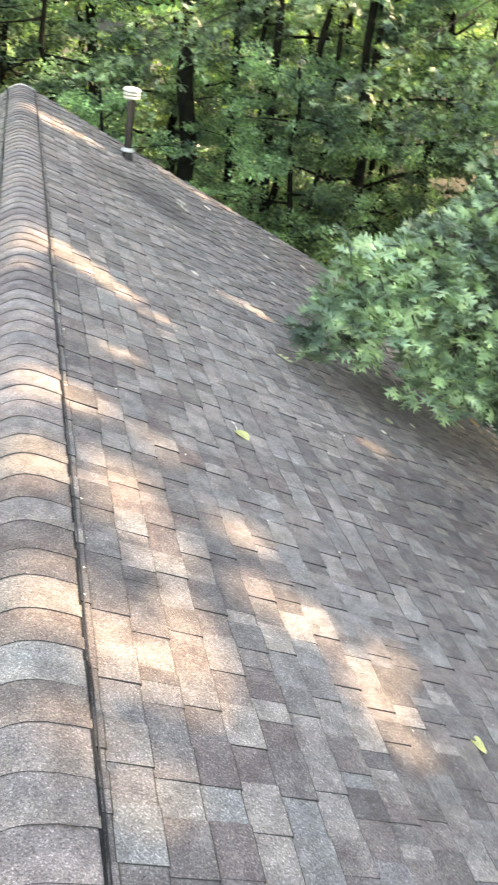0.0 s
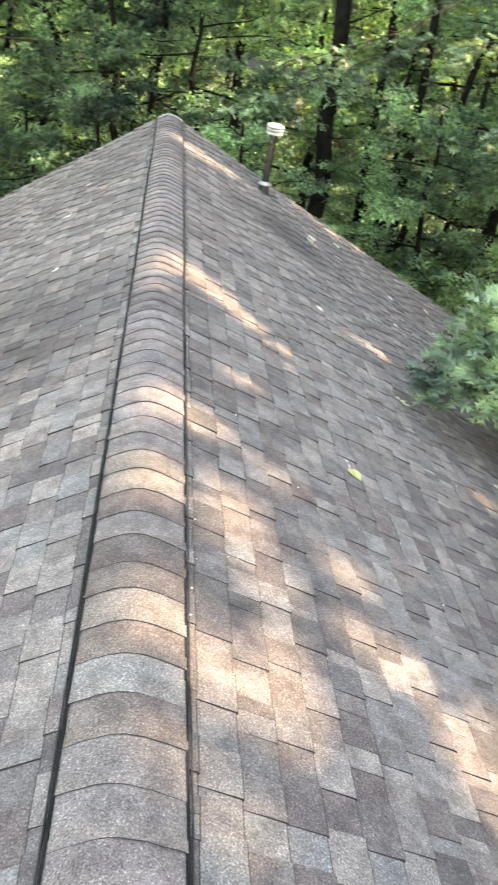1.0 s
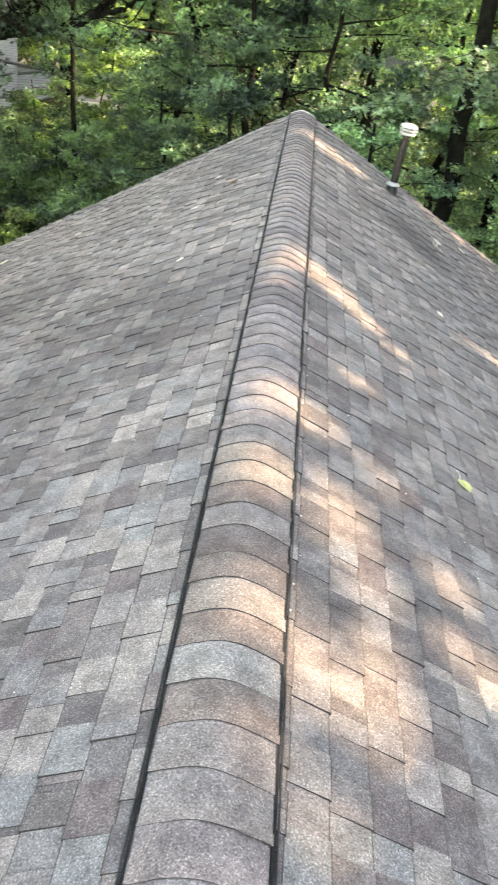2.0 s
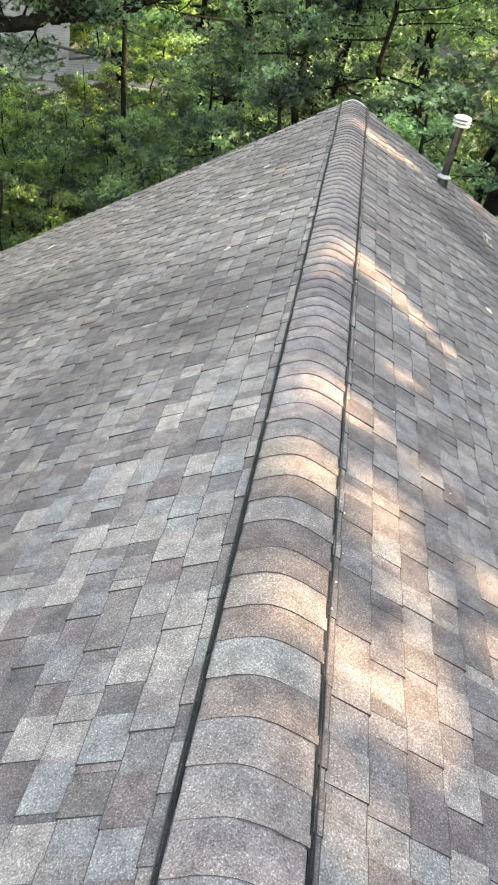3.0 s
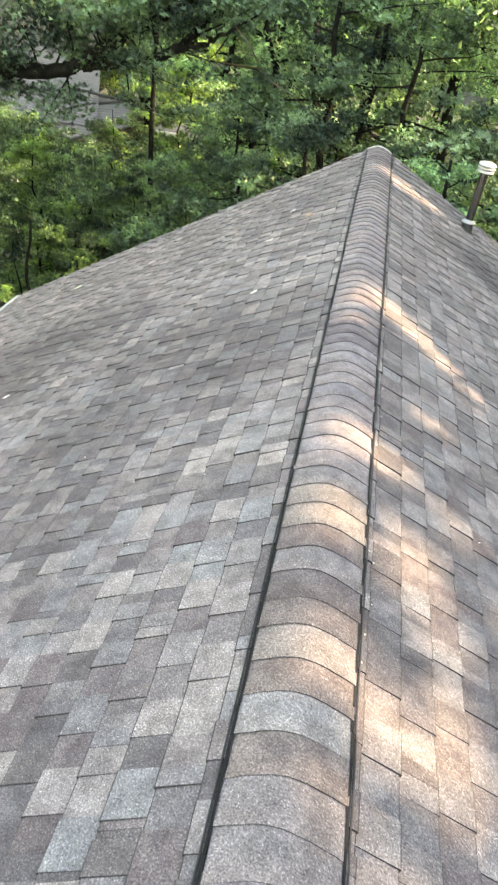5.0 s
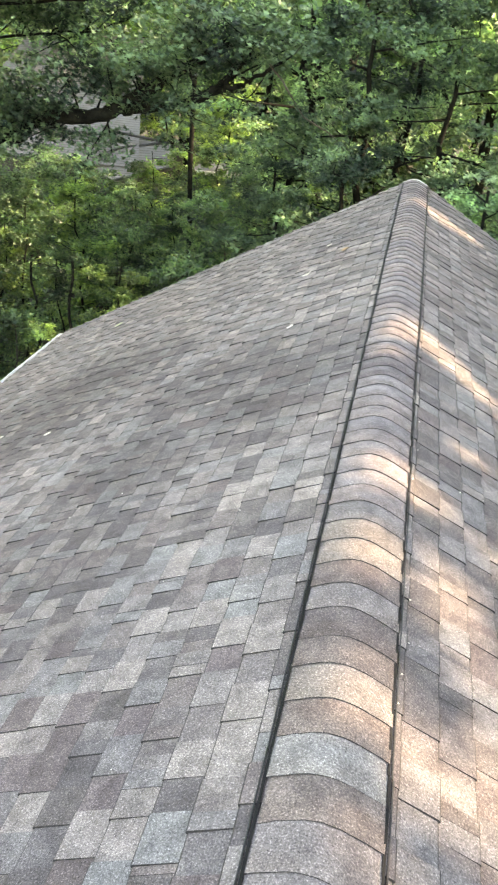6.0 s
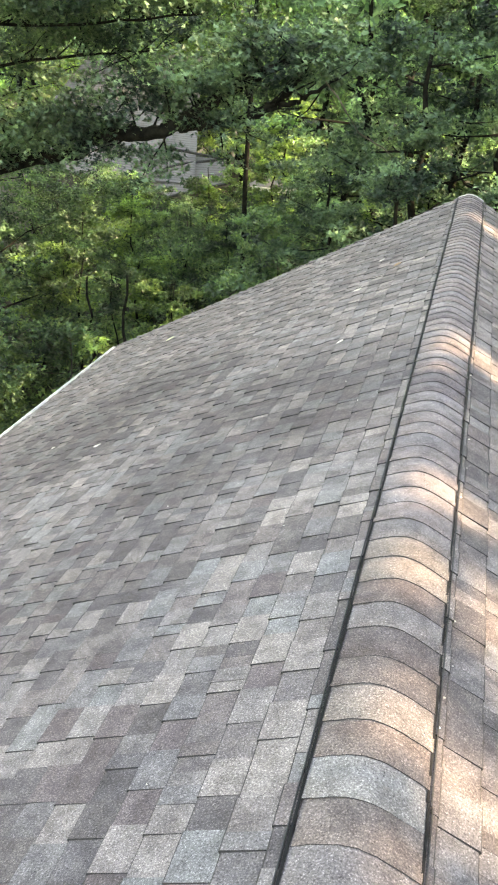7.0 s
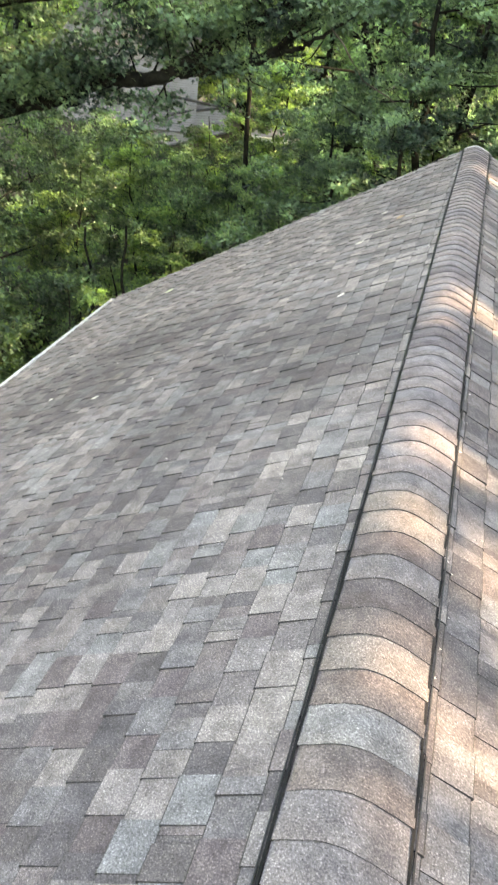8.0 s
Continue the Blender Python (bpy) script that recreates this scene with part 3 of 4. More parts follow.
def limbs_of(r, height, low, spread, count, trunk_r, lean=(0, 0), blocked=None):
    """Trunk and limbs about the origin: verts, faces and the places where leaves grow."""
    verts, faces, lv, lf, tips = [], [], [], [], []
    top = Vector((lean[0], lean[1], height))
    path = wander(Vector((0, 0, -0.3)), top, 9, (0.03 if blocked is None else 0.008) * height, r)
    path[0] = Vector((0, 0, -0.3))
    tube(verts, faces, path, [trunk_r * (1.25 if i == 0 else 1.0) * (1 - 0.75 * i / 9) for i in range(10)], 9)
    for k in range(count):
        f = low + (1 - low) * (k + r.random()) / count
        at = path[0].lerp(path[-1], 0) if f <= 0 else path[min(int(f * 9), 8)].lerp(path[min(int(f * 9), 8) + 1], f * 9 - int(f * 9) if f < 1 else 1)
        for attempt in range(8):
            a = k * 2.4 + r.uniform(-0.5, 0.5) + attempt * 0.8
            reach = spread * (0.55 + 0.6 * r.random()) * (1.0 if f < 0.75 else 0.65)
            end = at + Vector((math.cos(a) * reach, math.sin(a) * reach, r.uniform(-0.1, 0.45) * reach))
            limb = wander(at, end, 6, reach * 0.10, r)
            if blocked is None or not blocked([p.lerp(q, g / 6) for p, q in zip(limb, limb[1:]) for g in range(6)]):
                break
        r0 = trunk_r * (0.16 + 0.28 * (1 - f))
        tube(lv, lf, limb[::2], [r0 * (1 - 0.8 * i / 3) for i in range(4)], 5)
        for j in ((2, 4, 6) if blocked is None else range(2, 7)):
            for _ in range(2):
                d = Vector((r.uniform(-1, 1), r.uniform(-1, 1), r.uniform(-0.5, 0.6))) * reach * (0.40 if blocked is None else 0.33)
                tw = wander(limb[j], limb[j] + d, 2, 0.08, r)
                if _ == 0 and blocked is None:
                    tube(lv, lf, tw, [0.015, 0.009, 0.004], 3)
                tips.append((tw[-1], tw[1], d.normalized()))
    return verts, faces, lv, lf, tips


def leaf_places(tips, per, rad, flat, rs):
    """Leaves in flat sprays round the twig ends, of uneven size."""
    c = np.array([tuple(t[0]) for t in tips])
    k = len(c) * per
    off = rs.normal(size=(k, 3)) * np.array((rad, rad, rad * flat))
    return np.repeat(c, per, 0) + off * np.repeat(rs.uniform(0.6, 1.35, len(c)), per)[:, None]


def tree(name, seed, height, low, spread, count, trunk_r, per, leaf, mat, bark, label, shape=SIMPLE, rad=0.30, lean=(0, 0), category="tree", group="", flat=0.36):
    r, rs = random.Random(seed), np.random.RandomState(seed)
    verts, faces, lv, lf, tips = limbs_of(r, height, low, spread, count, trunk_r, lean)
    t = empty(name, (0, 0, 0), label, category, group)
    put("trunk", mesh_from("trunk", verts, faces, [bark], smooth=True), t)
    tagged(put("branching", mesh_from("branching", lv, lf, [bark], smooth=True), t), kind="stuff")
    pl = leaf_places(tips, int(per * 1.25), rad * 0.82, flat, rs)
    put("crown", leaf_mesh("crown", shape, pl, rs.uniform(0.7, 1.25, len(pl)) * leaf, rs, mat, 0.50), t)
    return t


def ground_at(x, y):
    return GROUND + 0.35 * noise.noise(Vector((x, y, GROUND)) * 0.06) - 0.05


kinds = [
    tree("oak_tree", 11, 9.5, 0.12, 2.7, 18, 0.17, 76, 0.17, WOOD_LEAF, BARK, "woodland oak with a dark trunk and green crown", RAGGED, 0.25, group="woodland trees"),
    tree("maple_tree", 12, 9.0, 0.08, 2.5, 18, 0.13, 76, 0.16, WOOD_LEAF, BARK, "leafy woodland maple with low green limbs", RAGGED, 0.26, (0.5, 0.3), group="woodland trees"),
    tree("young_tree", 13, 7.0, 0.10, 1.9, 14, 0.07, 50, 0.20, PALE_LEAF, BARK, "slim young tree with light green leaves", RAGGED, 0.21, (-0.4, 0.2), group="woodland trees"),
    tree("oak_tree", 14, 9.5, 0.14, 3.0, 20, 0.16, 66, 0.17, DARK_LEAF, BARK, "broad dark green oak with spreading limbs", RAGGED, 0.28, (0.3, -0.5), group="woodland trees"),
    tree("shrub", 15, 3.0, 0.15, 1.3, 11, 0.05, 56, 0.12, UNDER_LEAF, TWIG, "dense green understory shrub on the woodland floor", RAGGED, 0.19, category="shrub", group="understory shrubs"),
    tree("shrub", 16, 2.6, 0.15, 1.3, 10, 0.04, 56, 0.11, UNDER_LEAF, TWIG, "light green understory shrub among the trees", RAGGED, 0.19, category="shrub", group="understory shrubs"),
    tree("oak_tree", 17, 10.5, 0.06, 3.0, 16, 0.20, 36, 0.28, PALE_LEAF, BARK, "oak deep in the wood with leaves coloured pale for sunlight", RAGGED, 0.36, group="woodland trees"),
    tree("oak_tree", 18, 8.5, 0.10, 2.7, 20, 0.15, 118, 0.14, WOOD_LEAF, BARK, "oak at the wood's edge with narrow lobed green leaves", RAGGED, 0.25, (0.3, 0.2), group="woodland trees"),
    # the oak above again, its shade given by the darker leaf colour
    tree("oak_tree", 19, 8.5, 0.10, 2.7, 20, 0.15, 100, 0.15, DARK_LEAF, BARK, "oak behind the gable with leaves coloured dark for shade", RAGGED, 0.24, (-0.2, 0.3), group="woodland trees"),
    tree("young_tree", 20, 7.0, 0.10, 1.9, 14, 0.06, 54, 0.20, UNDER_LEAF, BARK, "slim young tree with leaves coloured dark for the wood's shade", RAGGED, 0.21, (0.3, 0.2), group="woodland trees"),
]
SHAPES = (RAGGED,) * 10
HEIGHTS = (9.5, 9.0, 7.0, 9.5, 3.0, 2.6, 10.5, 8.5, 8.5, 7.0)
for t in kinds:
    t.location = (0, -30, GROUND)

rng = random.Random(77)
placed = []


def clear(x, y, gap):
    # the lane along which the neighbour's house shows stays open
    bearing = math.degrees(math.atan2(x, y))
    if -26.5 < bearing < -11.5 and 18.5 < y < 44:
        return False
    return all((x - a) ** 2 + (y - b) ** 2 > gap * gap for a, b in placed)


def plant(which, x, y, scale=None, turn=None):
    s = scale or rng.uniform(0.85, 1.15)
    g = ground_at(x, y)
    crown = np.array([(x, y, g + q * HEIGHTS[which] * s) for q in (0.55, 0.75, 0.95)])
    if which not in (4, 5) and in_glade(crown, 2.2, True).any():
        return None
    placed.append((x, y))
    o = copy_thing(kinds[which], Matrix.Translation((x, y, ground_at(x, y))) @ Matrix.Rotation(turn if turn is not None else rng.uniform(0, 6.28), 4, "Z"))
    o.scale = (s, s, s)
    # leaves between the sun and the glades are cut out of the crown
    crown = next(c for c in o.children if c.name.startswith("crown"))
    shape = SHAPES[which]
    step = len(shape.verts)
    v = np.empty(len(crown.data.vertices) * 3, np.float32)
    crown.data.vertices.foreach_get("co", v)
    v = v.reshape(-1, step, 3)
    turned = np.array(o.matrix_basis.to_3x3())
    shut = in_glade(v.mean(1) @ turned.T + np.array(tuple(o.location)))
    if shut.sum() > 40 and which not in (4, 5):
        crown.data = blades_mesh("crown", shape, v[~shut], crown.data.materials[0])
    return o


# saplings in the glades
for x, y, s in ((-8.9, 17.0, 0.50), (-8.2, 20.0, 0.62), (-6.5, 30.2, 0.80), (-7.2, 30.6, 0.70), (-0.8, 21.0, 0.72), (-8.4, 13.5, 0.34), (-9.6, 17.4, 0.42), (-5.9, 16.0, 0.46), (-7.35, 24.0, 0.60), (-5.75, 13.0, 0.42)):
    plant(2, x, y, s)
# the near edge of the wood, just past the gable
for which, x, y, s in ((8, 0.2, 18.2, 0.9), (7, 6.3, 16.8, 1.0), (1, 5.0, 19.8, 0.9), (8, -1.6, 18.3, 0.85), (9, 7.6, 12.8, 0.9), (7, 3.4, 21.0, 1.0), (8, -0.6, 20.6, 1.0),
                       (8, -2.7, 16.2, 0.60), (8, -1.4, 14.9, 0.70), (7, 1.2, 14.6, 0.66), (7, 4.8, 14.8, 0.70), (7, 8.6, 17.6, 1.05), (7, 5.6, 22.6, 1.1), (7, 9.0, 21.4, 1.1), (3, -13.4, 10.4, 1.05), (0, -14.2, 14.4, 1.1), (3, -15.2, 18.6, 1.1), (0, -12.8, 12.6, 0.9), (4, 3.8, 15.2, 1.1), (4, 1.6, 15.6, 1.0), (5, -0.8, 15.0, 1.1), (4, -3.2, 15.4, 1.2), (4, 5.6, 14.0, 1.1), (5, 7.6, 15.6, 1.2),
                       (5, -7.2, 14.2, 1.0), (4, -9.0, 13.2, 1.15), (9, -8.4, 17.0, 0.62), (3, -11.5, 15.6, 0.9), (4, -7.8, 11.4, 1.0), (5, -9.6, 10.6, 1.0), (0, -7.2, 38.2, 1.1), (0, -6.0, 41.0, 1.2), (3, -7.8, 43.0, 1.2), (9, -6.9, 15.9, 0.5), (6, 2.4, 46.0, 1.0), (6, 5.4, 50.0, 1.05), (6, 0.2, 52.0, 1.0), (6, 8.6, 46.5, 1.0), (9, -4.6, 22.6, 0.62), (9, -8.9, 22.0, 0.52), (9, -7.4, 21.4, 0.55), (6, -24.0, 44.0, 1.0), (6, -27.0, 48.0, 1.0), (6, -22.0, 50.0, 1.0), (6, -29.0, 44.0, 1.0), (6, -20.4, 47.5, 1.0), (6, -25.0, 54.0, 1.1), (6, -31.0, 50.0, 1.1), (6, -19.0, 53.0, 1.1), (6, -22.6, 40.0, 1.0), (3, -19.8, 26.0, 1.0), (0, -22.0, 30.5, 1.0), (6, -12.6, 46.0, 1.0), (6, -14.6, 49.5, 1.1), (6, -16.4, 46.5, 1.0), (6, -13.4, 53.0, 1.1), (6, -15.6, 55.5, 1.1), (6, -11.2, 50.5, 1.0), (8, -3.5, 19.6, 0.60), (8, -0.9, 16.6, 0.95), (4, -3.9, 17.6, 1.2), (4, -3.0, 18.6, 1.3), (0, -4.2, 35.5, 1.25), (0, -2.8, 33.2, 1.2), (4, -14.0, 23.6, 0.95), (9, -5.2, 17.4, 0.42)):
    plant(which, x, y, s)
for x, y, w, s in ((-4.6, 19.8, 4, 0.95), (-7.4, 20.4, 5, 1.1), (-9.2, 21.6, 9, 0.42), (-5.8, 23.0, 9, 0.40), (-8.2, 24.0, 4, 1.0), (-10.6, 25.0, 5, 1.2),
                   (-7.0, 26.4, 4, 0.75), (-9.6, 28.0, 9, 0.36), (-12.2, 28.4, 4, 1.0), (-7.6, 29.6, 4, 0.6), (-11.0, 30.8, 4, 0.6), (-17.2, 30.4, 4, 1.05), (-15.6, 29.8, 5, 1.2), (-14.2, 30.6, 4, 1.0), (-12.6, 30.0, 5, 0.8), (-16.2, 27.4, 4, 1.05), (-14.3, 25.6, 4, 1.15), (-18.4, 31.4, 4, 1.1), (-13.2, 27.0, 5, 1.0), (-8.6, 35.5, 4, 1.25), (-7.2, 36.0, 4, 1.2), (-6.0, 36.6, 4, 1.25), (-5.5, 20.7, 9, 0.55), (-6.3, 21.9, 9, 0.48)):
    plant(w, x, y, s)
tries = 0
while len(placed) < 122 and tries < 4000:
    tries += 1
    y = rng.choice((rng.uniform(18, 30), rng.uniform(20, 58)))
    a = radians(rng.uniform(-37, 37))
    x = y * math.tan(a)
    which = rng.choice((0, 1, 1, 2, 3, 0, 4, 5, 7)) if y < 36 else 6
    if x > 8.5 and y < 26:
        continue
    if clear(x, y, 2.3 if y < 34 else 2.9):
        plant(which, x, y)
for t in kinds:
    for o in (t, *t.children_recursive):
        bpy.data.objects.remove(o, do_unlink=True)


# low growth on the woodland floor
rs = np.random.RandomState(91)
ux, uy = rs.uniform(-21, 13, 1500), rs.uniform(13.2, 46, 1500)
tufts = np.stack([ux, uy, np.array([ground_at(x, y) for x, y in zip(ux, uy)]) + 0.12], 1)
pl = np.repeat(tufts, 34, 0) + np.abs(rs.normal(size=(1500 * 34, 3))) * np.array((0.42, 0.42, 0.22)) * rs.choice((-1, 1), (1500 * 34, 3)) ** np.array((1, 1, 2))
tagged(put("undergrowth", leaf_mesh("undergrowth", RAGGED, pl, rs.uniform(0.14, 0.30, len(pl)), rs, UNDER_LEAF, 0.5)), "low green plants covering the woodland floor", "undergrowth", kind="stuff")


# ---- single trees that stand out ----
def lone_trunk(name, x, y, radius, height, label, bark, lean=(0, 0), seed=1, forks=()):
    r = random.Random(seed)
    verts, faces = [], []
    path = wander(Vector((0, 0, -0.3)), Vector((lean[0], lean[1], height)), 10, 0.10, r)
    tube(verts, faces, path, [radius * (1.3 if i == 0 else 1.0) * (1 - 0.45 * i / 10) for i in range(11)], 12)
    t = empty(name, (x, y, ground_at(x, y)), label, "tree")
    put("trunk", mesh_from("trunk", verts, faces, [bark], smooth=True), t)
    for f, dx, dy, dz, rr in forks:
        at = path[int(f * 10)]
        verts, faces = [], []
        tube(verts, faces, wander(at, at + Vector((dx, dy, dz)), 6, 0.10, r), [rr * (1 - 0.7 * i / 6) for i in range(7)], 7)
        put("limb", mesh_from("limb", verts, faces, [bark], smooth=True), t)
    return t


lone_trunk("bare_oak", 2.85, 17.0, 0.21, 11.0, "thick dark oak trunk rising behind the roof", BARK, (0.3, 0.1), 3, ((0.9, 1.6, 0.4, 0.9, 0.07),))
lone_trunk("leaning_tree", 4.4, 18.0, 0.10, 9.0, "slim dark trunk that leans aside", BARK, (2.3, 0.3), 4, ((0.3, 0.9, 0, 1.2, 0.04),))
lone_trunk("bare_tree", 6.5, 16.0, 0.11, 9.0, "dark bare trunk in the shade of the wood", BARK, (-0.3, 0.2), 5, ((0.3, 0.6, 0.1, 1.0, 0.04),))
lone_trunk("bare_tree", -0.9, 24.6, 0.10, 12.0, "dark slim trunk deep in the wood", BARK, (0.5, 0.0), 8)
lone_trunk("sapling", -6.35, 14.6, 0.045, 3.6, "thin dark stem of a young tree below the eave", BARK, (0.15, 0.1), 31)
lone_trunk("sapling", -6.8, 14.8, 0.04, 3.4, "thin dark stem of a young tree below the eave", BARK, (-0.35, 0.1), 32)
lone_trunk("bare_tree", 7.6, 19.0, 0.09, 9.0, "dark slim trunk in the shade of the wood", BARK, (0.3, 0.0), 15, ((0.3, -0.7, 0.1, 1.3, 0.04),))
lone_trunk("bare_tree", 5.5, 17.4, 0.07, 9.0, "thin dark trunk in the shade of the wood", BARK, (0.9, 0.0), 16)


def leafy_limb(name, path, radii, seed, per, leaf, mat, label, shape, twigs, rad, first=1, flat=0.32, drop=None):
    """A limb with side twigs and leaves of its own."""
    r, rs = random.Random(seed), np.random.RandomState(seed)
    verts, faces, tips = [], [], []
    fine = []
    for a, b in zip(path, path[1:]):
        fine += wander(Vector(a), Vector(b), 7, 0.06, r)[:-1]
    fine.append(Vector(path[-1]))
    rad_f = np.interp(np.linspace(0, 1, len(fine)), np.linspace(0, 1, len(radii)), radii)
    tube(verts, faces, fine, [q * r.uniform(0.90, 1.10) for q in rad_f], 9)
    tv, tf = [], []
    for k in range(twigs):
        f = 0.18 + 0.82 * (k + r.random()) / twigs
        i = min(int(f * (len(fine) - 1)), len(fine) - 2)
        at = fine[i].lerp(fine[i + 1], r.random())
        rise = r.uniform(0.3, 1.1) if r.random() < 0.93 else r.uniform(-0.9, -0.3)
        d = Vector((r.uniform(-1, 1), r.uniform(-1, 1), rise)).normalized() * r.uniform(0.5, 1.3)
        tw = wander(at, at + d, 4, 0.10, r)
        tube(tv, tf, tw, [rad_f[i] * 0.25 + 0.008, 0.016, 0.012, 0.008, 0.004], 5)
        for j in range(first, 5):
            tips.append((tw[j], tw[j - 1], d.normalized()))
    o = Vector(path[0])
    t = empty(name, o, label, "tree")
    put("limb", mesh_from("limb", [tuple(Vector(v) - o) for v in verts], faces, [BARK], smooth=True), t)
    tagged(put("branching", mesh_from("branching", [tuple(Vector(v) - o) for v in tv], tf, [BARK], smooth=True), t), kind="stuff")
    pl = leaf_places(tips, per, rad, flat, rs)
    pl = pl - np.array(tuple(o))
    put("foliage", leaf_mesh("foliage", shape, pl, rs.uniform(0.7, 1.25, len(pl)) * leaf, rs, mat, 0.52, None, (lambda q: drop(q + np.array(tuple(o)))) if drop else None), t)
    return t


def limb_lanes(blades):
    return in_glade(blades.mean(1), 0.4, wide=0.5) & (np.random.RandomState(5).rand(len(blades)) < 0.6)


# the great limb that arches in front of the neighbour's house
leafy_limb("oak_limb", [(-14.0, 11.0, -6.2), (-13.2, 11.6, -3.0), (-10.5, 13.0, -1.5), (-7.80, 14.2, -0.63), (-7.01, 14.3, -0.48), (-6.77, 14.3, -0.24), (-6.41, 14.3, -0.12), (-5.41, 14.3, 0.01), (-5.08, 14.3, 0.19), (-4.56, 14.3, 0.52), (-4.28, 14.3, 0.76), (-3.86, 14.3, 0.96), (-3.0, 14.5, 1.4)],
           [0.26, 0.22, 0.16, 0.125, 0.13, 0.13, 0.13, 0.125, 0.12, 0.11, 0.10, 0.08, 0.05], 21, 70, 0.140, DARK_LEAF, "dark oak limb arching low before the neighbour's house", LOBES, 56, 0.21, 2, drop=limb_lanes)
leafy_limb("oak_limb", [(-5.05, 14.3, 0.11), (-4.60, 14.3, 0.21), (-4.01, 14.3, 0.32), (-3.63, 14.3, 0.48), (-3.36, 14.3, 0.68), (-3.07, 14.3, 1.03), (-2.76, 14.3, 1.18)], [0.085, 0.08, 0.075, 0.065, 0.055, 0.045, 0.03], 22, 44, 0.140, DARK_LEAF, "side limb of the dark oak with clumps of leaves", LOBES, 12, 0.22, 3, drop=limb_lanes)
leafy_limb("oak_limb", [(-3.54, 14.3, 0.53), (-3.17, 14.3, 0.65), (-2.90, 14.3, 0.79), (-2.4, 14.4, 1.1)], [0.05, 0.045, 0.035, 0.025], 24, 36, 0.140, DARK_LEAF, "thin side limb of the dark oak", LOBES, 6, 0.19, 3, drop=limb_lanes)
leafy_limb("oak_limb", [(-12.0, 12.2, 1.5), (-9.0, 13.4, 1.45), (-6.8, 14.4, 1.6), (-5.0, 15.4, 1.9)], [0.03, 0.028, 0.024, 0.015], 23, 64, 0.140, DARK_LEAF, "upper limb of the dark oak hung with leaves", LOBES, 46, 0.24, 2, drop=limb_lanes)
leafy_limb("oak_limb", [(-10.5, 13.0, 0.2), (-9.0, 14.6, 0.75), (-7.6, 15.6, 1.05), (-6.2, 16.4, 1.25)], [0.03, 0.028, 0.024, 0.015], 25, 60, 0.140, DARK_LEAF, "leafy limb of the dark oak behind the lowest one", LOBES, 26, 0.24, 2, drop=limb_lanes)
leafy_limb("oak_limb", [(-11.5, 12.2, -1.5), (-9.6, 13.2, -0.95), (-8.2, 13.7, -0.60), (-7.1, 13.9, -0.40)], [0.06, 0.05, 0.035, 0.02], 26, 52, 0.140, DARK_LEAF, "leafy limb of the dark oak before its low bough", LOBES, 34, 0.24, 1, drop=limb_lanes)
verts, faces = [], []
tube(verts, faces, [Vector(q) for q in ((-2.70, 14.2, 1.16), (-2.56, 14.2, 0.99), (-2.38, 14.2, 0.83), (-2.24, 14.2, 0.64), (-1.98, 14.2, 0.32), (-1.73, 14.2, 0.20), (-1.56, 14.2, 0.13), (-1.39, 14.2, 0.01))], [0.012, 0.013, 0.014, 0.014, 0.013, 0.012, 0.009, 0.004], 7)
tagged(put("dead_branch", mesh_from("dead_branch", verts, faces, [DEAD], smooth=True)), "bare dead branch hanging among the leaves", "branch")


# ---- the oak that hangs over the roof ----
def oak_spray(name, stem, seed, twigs, label, leaf=0.15, spread=0.55, shape=OAK_SHAPE):
    """A branch of lobed leaves: twigs fan out, leaves alternate along them."""
    r, rs = random.Random(seed), np.random.RandomState(seed)
    verts, faces, places, dirs = [], [], [], []
    fine = []
    for a, b in zip(stem, stem[1:]):
        fine += wander(Vector(a), Vector(b), 4, 0.03, r)[:-1]
    fine.append(Vector(stem[-1]))
    tube(verts, faces, fine, list(np.linspace(0.022, 0.004, len(fine))), 6)
    main = (fine[-1] - fine[0]).normalized()
    for k in range(twigs):
        f = 0.05 + 0.95 * (k + r.random()) / twigs
        i = min(int(f * (len(fine) - 1)), len(fine) - 2)
        at = fine[i]
        d = (main * r.uniform(0.2, 1.0) + Vector((r.uniform(-1, 1), r.uniform(-1, 1), r.uniform(-0.55, 0.35)))).normalized() * spread * r.uniform(0.6, 1.2)
        tw = wander(at, at + d + Vector((0, 0, -0.10)), 5, 0.03, r)
        tube(verts, faces, tw, [0.007, 0.006, 0.005, 0.004, 0.003, 0.002], 4)
        for j in range(1, 6):
            for s in range(7 if j == 5 else 3):
                places.append(tuple(tw[j] + Vector((r.uniform(-0.02, 0.02), r.uniform(-0.02, 0.02), 0))))
                dd = d.normalized() * 0.8 + main * 0.35 + Vector((r.uniform(-1, 1), r.uniform(-1, 1), r.uniform(-0.75, 0.0)))
                dirs.append(tuple(dd.normalized()))
    o = Vector(stem[0])
    t = empty(name, o, label, "oak branch", "oak branches over the roof")
    put("stem", mesh_from("stem", [tuple(Vector(v) - o) for v in verts], faces, [TWIG], smooth=True), t)
    pl = np.array(places) - np.array(tuple(o))
    put("leaves", leaf_mesh("leaves", shape, pl, rs.uniform(0.75, 1.2, len(pl)) * leaf, rs, OAK_LEAF, 0.56, np.array(dirs), lambda q: in_gap(q + np.array(tuple(o)))), t)
    return t


OAK_LABEL = "oak branch with deeply lobed green leaves over the roof"
